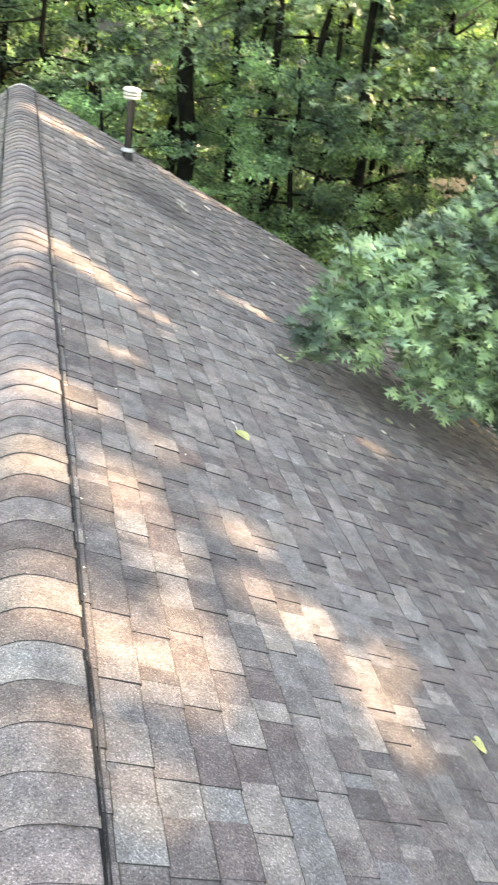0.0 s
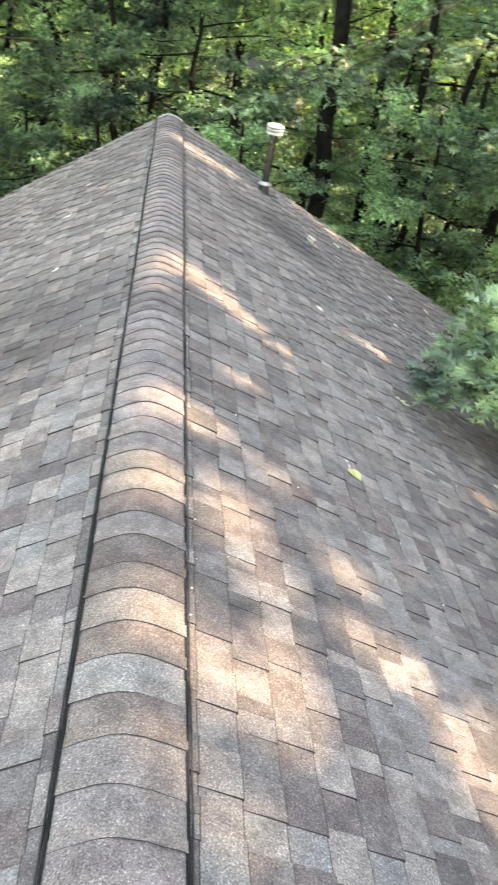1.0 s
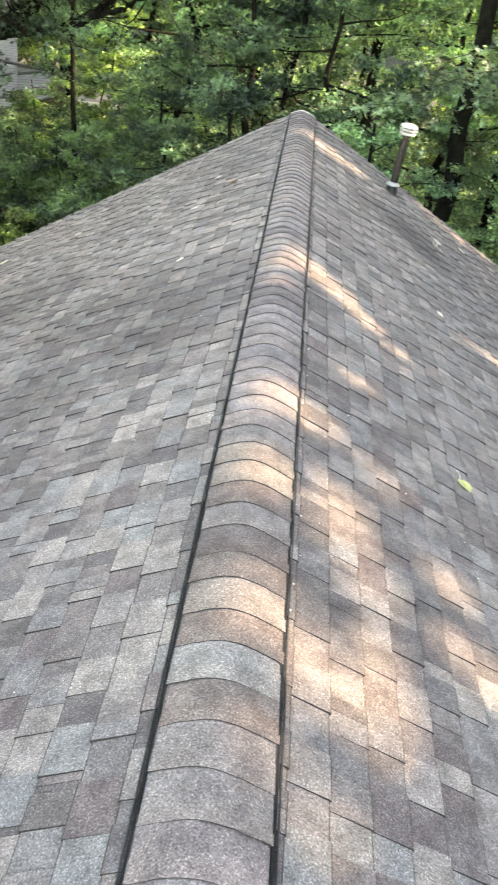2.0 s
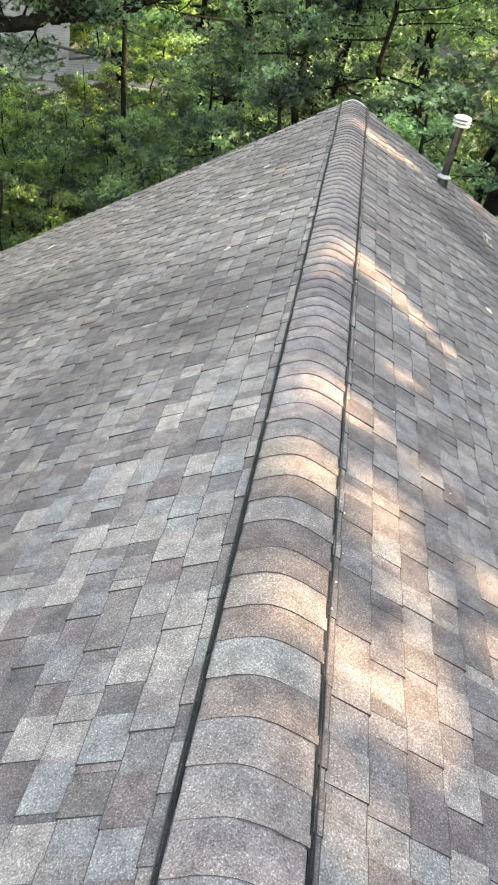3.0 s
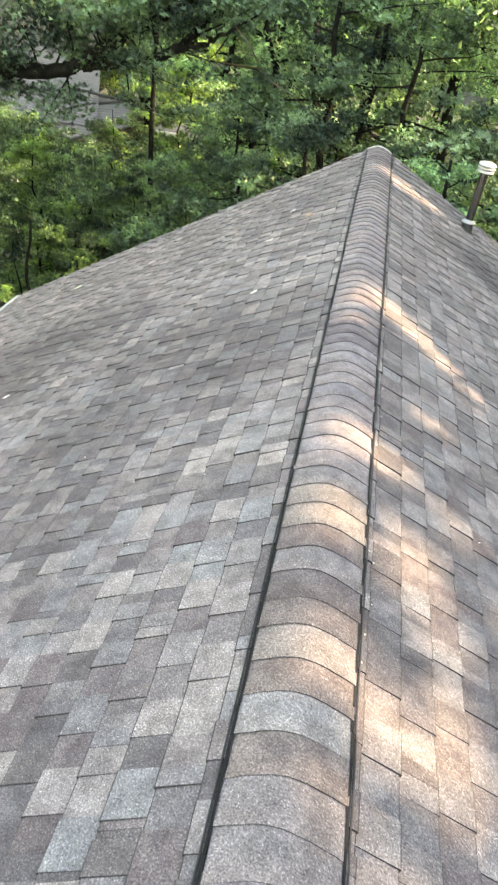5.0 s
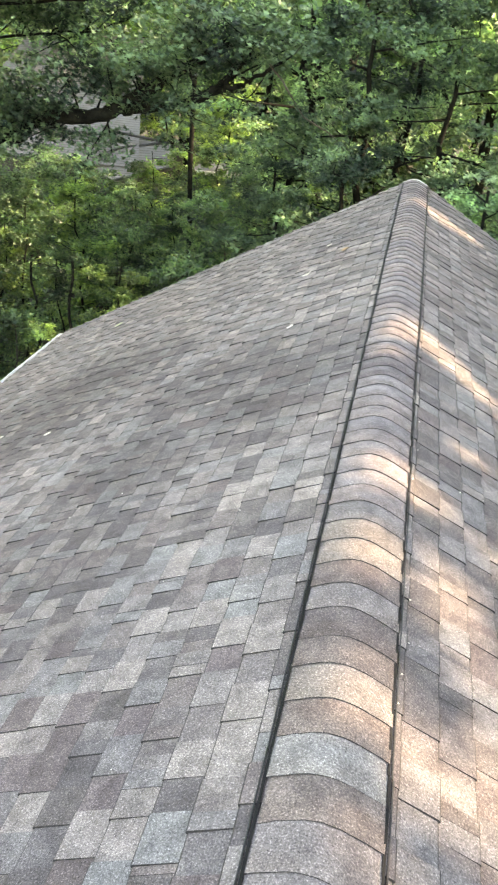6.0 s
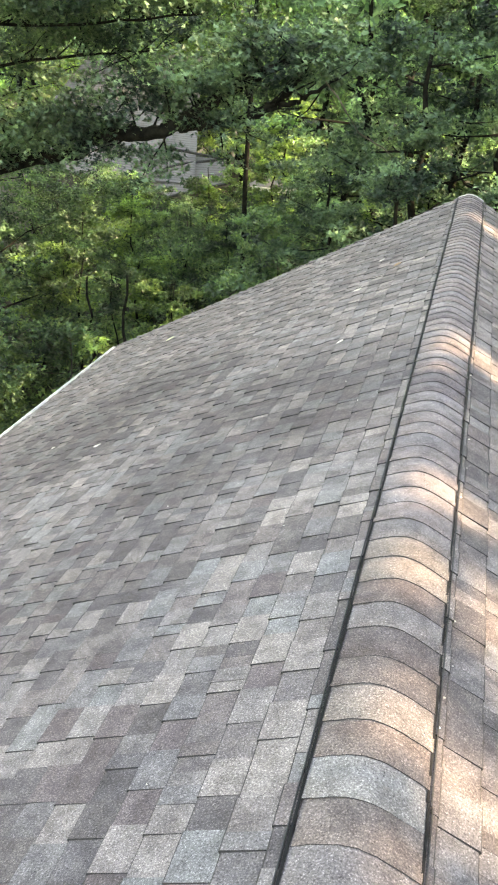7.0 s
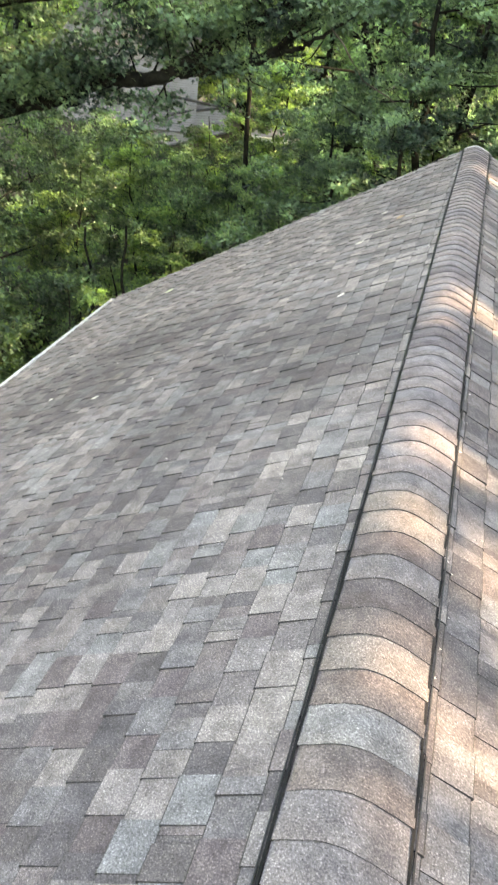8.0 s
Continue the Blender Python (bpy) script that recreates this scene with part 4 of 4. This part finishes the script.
for k, stem in enumerate((
        ((6.6, 8.0, 0.40), (4.4, 6.6, 0.02), (3.1, 5.85, -0.30), (2.26, 5.60, -0.60)),
        ((6.4, 7.4, 0.2), (4.6, 6.6, -0.30), (3.4, 6.0, -0.60), (2.31, 5.70, -0.90)),
        ((6.6, 7.4, -0.05), (4.8, 6.4, -0.62), (3.8, 5.9, -0.94), (3.25, 5.5, -1.10)),
        ((6.8, 8.2, 0.1), (5.0, 7.4, -0.1), (3.9, 6.8, -0.33), (2.86, 6.3, -0.56)),
        ((6.8, 7.2, -0.5), (5.2, 6.4, -0.92), (4.5, 6.0, -1.20), (4.00, 5.7, -1.40)),
        ((7.0, 8.0, 0.1), (5.4, 7.0, -0.25), (4.5, 6.5, -0.50), (3.66, 6.2, -0.75)),
        ((6.0, 7.2, 0.25), (4.2, 6.3, -0.18), (3.2, 5.8, -0.42), (2.46, 5.45, -0.58)),
        ((6.6, 7.0, -0.5), (5.0, 6.4, -1.0), (4.2, 6.1, -1.25), (3.65, 5.85, -1.30)),
        ((6.6, 7.2, -0.7), (5.2, 6.6, -1.2), (4.4, 6.2, -1.5), (4.00, 5.95, -1.62)))):
    oak_spray("oak_branch", stem, 40 + k, 92, OAK_LABEL, 0.155, 0.50)
for k, stem in enumerate((((9.5, 14.0, 2.2), (6.6, 12.8, 1.0), (4.4, 12.1, -0.1)), ((10.0, 13.6, 1.6), (7.4, 12.6, 0.7), (5.4, 12.2, -0.6)), ((10.0, 13.0, 0.8), (8.0, 12.2, 0.0), (6.4, 11.8, -0.9)), ((9.0, 15.0, 2.6), (6.2, 14.2, 1.6), (4.2, 13.6, 0.9)), ((10.0, 12.4, -0.2), (8.2, 11.6, -0.9), (6.9, 11.2, -1.6)), ((5.8, 16.6, 2.0), (3.8, 15.8, 1.0), (1.8, 15.4, 0.3)), ((4.8, 16.4, 1.0), (2.8, 15.6, 0.3), (0.9, 15.2, -0.5)))):
    oak_spray("oak_branch", stem, 50 + k, 40, "oak branch of green lobed leaves at the wood's edge", 0.17, 0.8, OAK_SHAPE)

# ---- the neighbour's house ----
nb = empty("neighbour_house", (-13.0, 36.0, GROUND), "neighbour's house with a weathered grey hipped roof among the trees", "house")
NB = Vector((-13.0, 36.0, GROUND))


def faces_part(name, corners, faces, mat, parent, label="", off=NB):
    bm = bmesh.new()
    vs = [bm.verts.new(Vector(c) - off) for c in corners]
    for f in faces:
        bm.faces.new([vs[i] for i in f])
    bmesh.ops.recalc_face_normals(bm, faces=bm.faces)
    bmesh.ops.solidify(bm, geom=bm.faces[:], thickness=0.12)
    return part(name, bm, mat, parent, label)


bm = bmesh.new()
box(bm, (-6.2, 0.8, 0), (-1.4, 6, 2.4))
part("wall", bm, SIDING, nb)
bm = bmesh.new()
box(bm, (-0.4, -1.2, 0), (0.9, 0.6, 1.7))
part("wing_wall", bm, SIDING, nb)
faces_part("roof", [(-20.4, 33.9, -4.38), (-11.4, 34.0, -4.25), (-14.2, 43.0, 0.3), (-20.0, 43.0, 0.3), (-16.6, 47, -3.5)], [(0, 1, 2, 3), (1, 4, 2)], FAR_ROOF, nb)
A, B, C, F, E, G2 = (-12.55, 35.0, -3.72), (-10.7, 36.2, -3.45), (-13.9, 34.4, -4.35), (-12.2, 33.2, -4.75), (-10.0, 34.7, -4.15), (-13.2, 37.2, -3.6)
faces_part("wing_roof", [A, B, C, F, E, G2], [(0, 2, 3), (0, 3, 4, 1), (0, 1, 5, 2)], FAR_ROOF, nb)
for a, c in ((A, B), (A, C), ((-13.1, 35.1, -3.10), (-11.0, 36.0, -3.42)), (F, E)):
    verts, faces = [], []
    tube(verts, faces, [Vector(a) - NB + Vector((0, 0, 0.03)), Vector(c) - NB + Vector((0, 0, 0.03))], [0.06, 0.06], 6)
    put("ridge_trim", mesh_from("ridge_trim", verts, faces, [FAR_TRIM]), nb)
cr = empty("carport", (-7.4, 31.2, GROUND), "low carport with a white metal roof edge", "carport")
for x in (-0.8, 0.8):
    part("post", box(bmesh.new(), (x - 0.05, -0.05, 0), (x + 0.05, 0.05, 2.5)), SIDING, cr)
part("canopy", box(bmesh.new(), (-1.1, -0.2, 2.5), (1.1, 2.4, 2.58), 0.02), FAR_ROOF, cr)
part("fascia", box(bmesh.new(), (-0.75, -0.26, 2.52), (0.75, -0.21, 2.66), 0.01), WHITE_METAL, cr, "white roof edge")
sh = empty("garden_shed", (-16.1, 26.4, GROUND), "pale grey boarded shed among the trees", "shed")
for k in range(12):
    part("board", box(bmesh.new(), (-1.2 + k * 0.2, 0.0, 0.0), (-1.01 + k * 0.2, 0.06, 3.1), 0.006), SHED_WALL, sh)
bm = bmesh.new()
box(bm, (-1.2, 0.06, 0), (1.2, 2.2, 3.0))
part("body", bm, SIDING, sh)
part("roof", prism(bmesh.new(), [(-1.4, 3.0), (0.0, 3.6), (1.4, 3.0), (1.4, 3.08), (0.0, 3.7), (-1.4, 3.08)], -0.2, 2.4), FAR_ROOF, sh)
sh.rotation_euler = (0, 0, radians(31))     # its boards face the house

# ---- unseen shade trees, added beside the house to block light ----
def shade_tree(name, x, y, seed, label, per=40, low=0.30, spread=3.4, leaf=0.30, girth=0.28):
    r, rs = random.Random(seed), np.random.RandomState(seed)
    verts, faces, lv, lf, tips = limbs_of(r, 21.0, low, spread, 34, girth, (0, 0), lambda q: (gap_distance(np.array([tuple(v) for v in q]) + np.array((x, y, GROUND))) < 0.10).any())
    t = empty(name, (x, y, GROUND), label, "tree", "shade trees beside the house")
    put("trunk", mesh_from("trunk", verts, faces, [BARK], smooth=True), t)
    tagged(put("branching", mesh_from("branching", lv, lf, [BARK], smooth=True), t), kind="stuff")
    pl = leaf_places(tips, per, 0.45, 0.8, rs)
    put("crown", leaf_mesh("crown", BLADE, pl, rs.uniform(0.8, 1.3, len(pl)) * leaf, rs, WOOD_LEAF, 0.2, None, lambda q: in_gap(q + np.array((x, y, GROUND)))), t)


for k, (x, y) in enumerate(((18.0, 1.0), (18.5, 4.3), (17.8, 9.6), (18.6, 13.0), (22.5, 3.5), (23.0, 8.55), (22.2, 12.5), (22.4, 15.9), (18.4, -3.0), (22.6, -1.0), (10.8, 2.0), (10.6, 6.55), (11.2, -3.5), (19.0, 21.5), (19.0, 29.5), (2.5, 38.8), (7.0, 39.8), (-2.5, 38.0), (-17.0, 2.0), (-18.0, 8.0), (-19.5, 14.0), (-17.5, -5.0), (-21.0, 20.0))):
    shade_tree("shade_tree", x, y, 60 + k, "tall leafy oak, unseen and added for its shade", 22 if x < 10 else 44, 0.45 if 10 < x < 12 else 0.30 if y < 15.5 or x < 10 else 0.72, 3.4, 0.42 if x < 10 else 0.30)


# unseen trees added beyond the eave side keep the low sun off the wood
for k, (x, y) in enumerate(((17.5, 17.5), (22.0, 21.0), (27.0, 27.5))):
    shade_tree("shade_tree", x, y, 240 + k, "tall leafy oak added beside the wood to shade it", 18, 0.30, 3.8, 0.46, 0.22)
# crowns added above the view close over the wood and dim it
rng = random.Random(412)
for k, (x, y) in enumerate((qx + (2.6 if j % 2 else 0.0), qy) for j, qy in enumerate((17.5, 22.5, 27.5, 32.5)) for qx in (-14.0, -2.5, 5.5, 12.5)):
    x, y = x + rng.uniform(-1.1, 1.1), y + rng.uniform(-1.1, 1.1)
    if not -30 < math.degrees(math.atan2(x, y)) < 4:   # the view to the neighbour's house stays open
        shade_tree("canopy_oak", x, y, 200 + k, "tall oak with a crown added above the view to close over the wood", 18, 0.52, 4.4, 0.32, 0.11)
# tall crowns added over the wood on the far side of the house, to darken it
for k, (x, y, spread, girth) in enumerate(((-15.0, 11.0, 7.5, 0.30), (-5.72, 21.5, 3.0, 0.075), (-18.0, 24.0, 5.5, 0.25), (-16.5, 41.5, 5.0, 0.2), (-10.0, 47.0, 5.0, 0.2), (-11.0, 5.0, 5.0, 0.3), (-13.6, 15.5, 7.5, 0.2), (-12.6, 19.5, 4.6, 0.08), (-11.0, 12.5, 4.6, 0.16), (4.6, 20.4, 4.4, 0.12), (8.4, 24.0, 4.4, 0.14), (0.2, 39.2, 4.4, 0.2), (-4.8, 38.0, 4.4, 0.16))):
    shade_tree("canopy_oak", x, y, 110 + k, "tall oak with a crown added above the view to shade the wood", 68 if spread > 5.6 or y > 37 else 18 if spread < 3.5 else 40, 0.44 if y < 37 else 0.25, spread, 0.32, girth)
for k, (x, y) in enumerate(((12.8, 6.25), (13.0, -0.6), (13.2, -5.5), (15.6, 2.0), (15.4, 7.15))):
    shade_tree("shade_tree", x, y, 140 + k, "broad leafy oak added unseen beside the house to shade the roof", 24, 0.22, 3.6, 0.46, 0.25)
# and oak boughs added unseen over the roof's lower side, to shade it
for k, y in enumerate((-0.2, 4.9, -2.4)):
    leafy_limb("oak_bough", ((11.5, y + 2.3, 1.6), (8.0, y + 1.55, 3.6), (5.8, y + 1.1, 4.5)), [0.10, 0.07, 0.03], 130 + k, 60, 0.24, WOOD_LEAF, "leafy oak bough added above the view to shade the roof", BLADE, 26, 0.32, 2, 0.5, in_gap)

# ---- fallen leaves and litter on the roof ----
def fallen(side, x, y, size, mat, label, shape=None, stem=True, curl=0.0, turn=0.0):
    r = random.Random(int(x * 1000 + y * 77))
    s = shape or SIMPLE
    bm = bmesh.new()
    vs = [bm.verts.new((v[0] * size * (1.9 if s is SIMPLE else 1.6 if s is HEART else 1.1), v[1] * size, abs(v[0]) * size * (0.12 + curl * 0.5) + 0.006 + curl * 0.6 * size * (v[1] - 0.4) ** 2)) for v in s.verts]
    for f in s.faces:
        bm.faces.new([vs[i] for i in f])
    top = bmesh.ops.solidify(bm, geom=bm.faces[:], thickness=0.0012)
    o = part("fallen_leaf", bm, mat, None, m=slope_pose(side, x / CA, y, turn, 0.010))
    tagged(o, label, "leaf", "fallen leaves on the roof")
    if stem:
        v2, f2 = [], []
        tube(v2, f2, [Vector((0, 0, 0.008)), Vector((0.004, -0.018, 0.020)), Vector((0.016, -0.034, 0.032)), Vector((0.036, -0.042, 0.038))], [0.0030, 0.0026, 0.0026, 0.0022], 6)
        put("stalk", mesh_from("stalk", v2, f2, [PALE_DRY], smooth=True), o, "pale curved stalk")
    return o


fallen(1, 1.11, 3.78, 0.098, YELLOW, "yellow fallen leaf with a curled stalk on the shingles", HEART, True, 0.3, 215)
fallen(1, 1.70, 1.80, 0.072, YELLOW, "bright yellow fallen leaf on the shingles", HEART, False, 0.05, 80)
fallen(1, 1.85, 5.63, 0.17, GREENISH, "pale green oak leaf fallen on the shingles", OAK_SHAPE, True, 0.1, 250)
fallen(1, 2.83, 5.38, 0.09, YELLOW, "yellow fallen leaf low on the shaded slope", None, False, 0.2, 100)
fallen(1, 1.42, 6.68, 0.09, PALE_DRY, "dry pale leaf on the shingles", None, False, 0.4, 60)
fallen(1, 1.79, 9.25, 0.21, PALE_DRY, "dry curled oak leaf on the shingles", OAK_SHAPE, False, 0.6, 80)
fallen(1, 1.77, 9.59, 0.13, PALE_DRY, "dry pale leaf on the shingles", None, False, 0.4, 20)
fallen(-1, 0.94, 8.05, 0.15, PALE_DRY, "dry pale leaf on the shaded slope", OAK_SHAPE, False, 0.4, 40)
fallen(-1, 2.70, 5.89, 0.075, PALE_DRY, "small pale leaf on the shaded slope", None, False, 0.3, 10)
fallen(-1, 0.81, 6.24, 0.07, PALE_DRY, "small pale leaf on the shaded slope", None, False, 0.3, 70)
fallen(-1, 0.62, 8.47, 0.10, TAN_DRY, "tan dry leaf on the shaded slope", None, False, 0.3, 120)
fallen(-1, 3.54, 9.85, 0.14, GREENISH, "yellow-green leaf near the eave", None, False, 0.2, 90)
fallen(-1, 3.40, 6.35, 0.05, PALE_DRY, "small pale leaf on the shaded slope", None, False, 0.3, 150)
fallen(-1, 0.81, 9.15, 0.08, PALE_DRY, "small pale leaf on the shaded slope", None, False, 0.3, 15)
for x, y, s, t in ((3.14, 5.56, 0.07, 40), (2.84, 5.39, 0.08, 75), (4.05, 7.33, 0.12, 30), (4.15, 7.2, 0.11, 110), (3.9, 7.2, 0.10, 70), (4.13, 6.46, 0.10, 130), (2.60, 5.0, 0.06, 10), (2.79, 9.34, 0.10, 60), (2.21, 10.24, 0.13, 20), (3.28, 10.9, 0.10, 100), (2.53, 8.07, 0.08, 50), (3.53, 10.13, 0.11, 70), (2.75, 6.56, 0.09, 20)):
    fallen(1, x, y, s, PALE_DRY if s != 0.09 else YELLOW, "dry pale leaf low on the slope", None, False, 0.4, t)
rng = random.Random(5)
for k in range(46):
    x, y = 4.75 - abs(rng.gauss(0, 0.28)), rng.uniform(6.2, 9.6)
    fallen(1, x, y, rng.uniform(0.06, 0.12), rng.choice((TAN_DRY, PALE_DRY, TAN_DRY)), "dry tan leaf caught near the eave", None, False, rng.uniform(0.2, 0.7), rng.uniform(0, 360))

# ---- grit on the shingles and along the vent ----
rng = random.Random(9)
verts, faces = [], []
for k in range(150):
    if k < 38:
        side, u, y = rng.choice((-1, 1, 1)), 0.205 + abs(rng.gauss(0, 0.02)), rng.uniform(0.4, 9.5)
    else:
        side, u, y = rng.choice((-1, 1)), rng.uniform(0.25, 4.6), rng.uniform(1.2, 10.8)
    c, s, st = on_slope(side, u, y, 0.016), rng.uniform(0.003, 0.007), len(verts)
    for d in ((1, 0, 0), (-0.6, 0.9, 0), (-0.5, -0.8, 0), (0, 0, 0.9)):
        verts.append(tuple(c + Vector(d) * s))
    faces += [(st, st + 1, st + 3), (st + 1, st + 2, st + 3), (st + 2, st, st + 3), (st, st + 2, st + 1)]
tagged(put("roof_grit", mesh_from("roof_grit", verts, faces, [PALE_DRY])), "pale grit and leaf crumbs scattered on the shingles", "grit", kind="stuff")

# ---- shingles ----
def tab_mesh(length, proud, mat, expo, cache={}):
    """One shingle tab in a slope's own frame: x down the slope, y along the ridge."""
    key = (round(length, 3), proud, mat.name, expo)
    if key not in cache:
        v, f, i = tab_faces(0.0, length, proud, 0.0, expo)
        cache[key] = mesh_from("shingle", v, f, [mat, EDGE, COURSE_SHADE], i)
    return cache[key]


def tab_faces(y0, y1, proud, u0, expo, start=0, strip_w=0.0062):
    """Top, a lower strip with the course's shade line in its colour, the two ends and the butt of one tab."""
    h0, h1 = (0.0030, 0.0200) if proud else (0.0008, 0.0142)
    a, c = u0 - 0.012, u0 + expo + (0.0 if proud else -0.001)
    b = c - strip_w
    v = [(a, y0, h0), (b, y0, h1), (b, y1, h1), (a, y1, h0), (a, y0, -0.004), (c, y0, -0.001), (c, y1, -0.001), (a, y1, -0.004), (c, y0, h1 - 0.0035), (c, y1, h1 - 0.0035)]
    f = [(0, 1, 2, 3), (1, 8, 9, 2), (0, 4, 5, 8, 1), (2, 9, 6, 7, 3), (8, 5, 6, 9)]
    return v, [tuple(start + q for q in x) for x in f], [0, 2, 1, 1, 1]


# near ends of the thick tabs in the courses beside the ridge, counted down from it; they go on at the same pitch
PITCH = 0.286
TEETH = {
    -1: ((1.13, 1.42, 1.81, 2.12, 2.40), (1.18, 1.34, 1.62, 1.91, 2.20, 2.46), (1.02, 1.21, 1.51, 1.80, 2.09, 2.36, 2.65, 2.97, 3.30, 3.57), (1.11, 1.40, 1.69, 1.99, 2.23, 2.51, 2.82, 3.12, 3.43), (1.25, 1.53, 1.80, 2.10, 2.41, 2.69, 2.79, 3.08), (1.68, 1.97, 2.25),
         (1.71, 2.00, 2.28, 2.42, 2.71), (1.72, 2.01, 2.41, 2.72), (1.99, 2.24, 2.52), (2.20, 2.48)),
    1: ((1.06, 1.34, 1.63, 1.92, 2.21, 2.49, 2.80, 3.08, 3.30, 3.55), (1.32, 1.58, 1.87, 2.20, 2.41, 2.73, 3.01, 3.29, 3.62), (1.06, 1.33, 1.61, 1.93, 2.23, 2.53, 2.81, 3.07, 3.39), (1.21, 1.50, 1.80, 2.09, 2.41, 2.68, 2.94, 3.21), (1.35, 1.63, 1.95, 2.15, 2.48, 2.77), (1.40, 1.70, 1.99, 2.28, 2.60),
        (1.33, 1.50, 1.81, 2.10, 2.33, 2.44, 2.74), (1.62, 1.91, 2.17, 2.49), (1.38, 1.69, 1.84, 2.11, 2.40), (1.47, 1.80, 2.17), (1.56, 1.86, 2.15))}
# tabs whose colour stands out: slope, course, place along it, granules
SPECIAL = [(-1, 0, 1.88, TAB_TAN), (-1, 4, 2.18, TAB_TAN), (-1, 4, 2.47, TAB_TAN), (-1, 4, 2.86, TAB_TAN), (-1, 1, 2.83, TAB_TAN), (-1, 0, 2.19, TAB_TAN), (-1, 7, 2.78, TAB_TAN), (-1, 0, 2.74, TAB_TEAL),
           (-1, 2, 2.58, TAB_TEAL), (-1, 1, 2.40, TAB_TEAL), (-1, 6, 2.20, TAB_TEAL), (-1, 5, 2.99, TAB_TEAL), (-1, 2, 2.75, TAB_MAUVE), (-1, 1, 2.08, TAB_MAUVE), (-1, 3, 1.94, TAB_MAUVE), (-1, 5, 2.07, TAB_MAUVE),
           (-1, 2, 1.29, TAB_TEAL), (-1, 1, 1.41, TAB_TEAL), (-1, 0, 1.24, TAB_MAUVE), (-1, 0, 1.07, TAB_TEAL), (-1, 3, 1.47, TAB_TAN), (-1, 2, 1.42, TAB_TAN), (-1, 3, 1.64, TAB_MAUVE), (-1, 6, 1.80, TAB_MAUVE), (-1, 7, 1.91, TAB_TAN),
           (1, 0, 1.16, TAB_TEAL), (1, 1, 1.24, TAB_TEAL), (1, 2, 1.27, TAB_TEAL), (1, 2, 1.40, TAB_MAUVE), (1, 3, 1.42, TAB_MAUVE), (1, 2, 1.13, TAB_MAUVE), (1, 4, 1.27, TAB_TEAL), (1, 3, 1.56, TAB_TAN), (1, 3, 1.30, TAB_TAN)]


def tooth_ends(side, course, r):
    """Where the thick tabs of a course begin, from gable to gable."""
    known = list(TEETH[side][course]) if 0 <= course < len(TEETH[side]) else [r.uniform(0, PITCH)]

    def step():
        return r.choice((0.19, 0.38, 0.43)) if r.random() < 0.10 else PITCH + r.uniform(-0.014, 0.014)
    while known[0] > Y_BACK:
        known.insert(0, known[0] - step())
    while known[-1] < Y_END:
        known.append(known[-1] + step())
    return known


FIRST = {-1: (0.228, 0.1408), 1: (0.2325, 0.1412)}   # where the first full course begins, and the exposure
for side, nm in ((-1, "roof_slope_west"), (1, "roof_slope_east")):
    rng = random.Random(31 + side)
    cells = []
    u_first, expo = FIRST[side]
    for c in range(-1, int((EAVE / CA - 0.1) / expo)):
        u = u_first + c * expo
        if u + 0.01 > EAVE / CA:
            break
        last = EAVE / CA + 0.006 - u             # the lowest course is cut at the eave
        ends = tooth_ends(side, c, rng)
        for a, b in zip(ends, ends[1:]):
            marked = any(q[0] == side and q[1] == c and a < q[2] < b for q in SPECIAL)
            tooth = min(rng.choice((0.12, 0.14, 0.15, 0.16, 0.17)) if not marked else 0.16, (b - a) * 0.65)
            cuts = [(a, a + tooth, True), (a + tooth, b, False)]
            for y0, y1, proud in cuts:
                # here and there the granules change colour part of the way along
                mid = [y0 + (y1 - y0) * rng.uniform(0.3, 0.7)] if rng.random() < 0.28 and not marked else []
                marks = [y0, *mid, y1]
                for q0, q1 in zip(marks, marks[1:]):
                    q1 = min(q1, Y_END + rng.uniform(-0.006, 0.006))
                    if q1 - q0 > 0.012 and q1 > Y_BACK:
                        cells.append((c, u, q0, round(q1 - q0, 3), proud, min(expo, last)))
    slope = new(nm)
    slope.matrix_basis = slope_pose(side, 0, 0)
    tagged(slope, "weathered grey architectural shingles on a gable roof slope", "roof", kind="structure")
    specials = [q for q in SPECIAL if q[0] == side]
    flip = side < 0                  # the slope's y runs backwards there
    near = sorted(range(len(cells)), key=lambda i: abs(cells[i][1] - 0.5) * 1.0 + abs(cells[i][2] - 2.0) * 0.75)[:300]
    chosen = set(near)
    verts, faces, idx = [], [], []
    for i, (c, u, y, ln, proud, deep) in enumerate(cells):
        tilt = rng.uniform(-0.0026, 0.0014)
        if i in chosen:
            m = Matrix.Translation((u, -(y + ln) if flip else y, max(tilt, -0.002)))
            mat = next((q[3] for q in specials if c == q[1] and y < q[2] < y + ln), SHINGLE)
            put("shingle", tab_mesh(ln, proud, mat, expo), slope, m=m)
            continue
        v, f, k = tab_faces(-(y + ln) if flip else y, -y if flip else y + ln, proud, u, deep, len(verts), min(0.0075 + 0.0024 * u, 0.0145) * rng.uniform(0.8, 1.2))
        verts += [(a, b, h + (tilt if h > 0.002 else 0)) for a, b, h in v]
        faces += f
        idx += k
    o = put("shingle_field", mesh_from("shingle_field", verts, faces, [SHINGLE, EDGE, COURSE_SHADE], idx), slope, "grey and brown blended shingles")
    tagged(o, kind="stuff")

# the house stands a little askew
ASKEW = Matrix.Translation((0.028, 0, 0)) @ Matrix.Rotation(0.0065, 4, "Z")
for o in scene.objects:
    if o.parent is None and o.name.split(".")[0] in ("house_wall", "roof_deck", "gutter", "rake_trim", "ridge_vent", "ridge_shingles", "roof_slope_west", "roof_slope_east", "fallen_leaf", "flue_pipe", "roof_grit"):
        o.matrix_basis = ASKEW @ o.matrix_basis
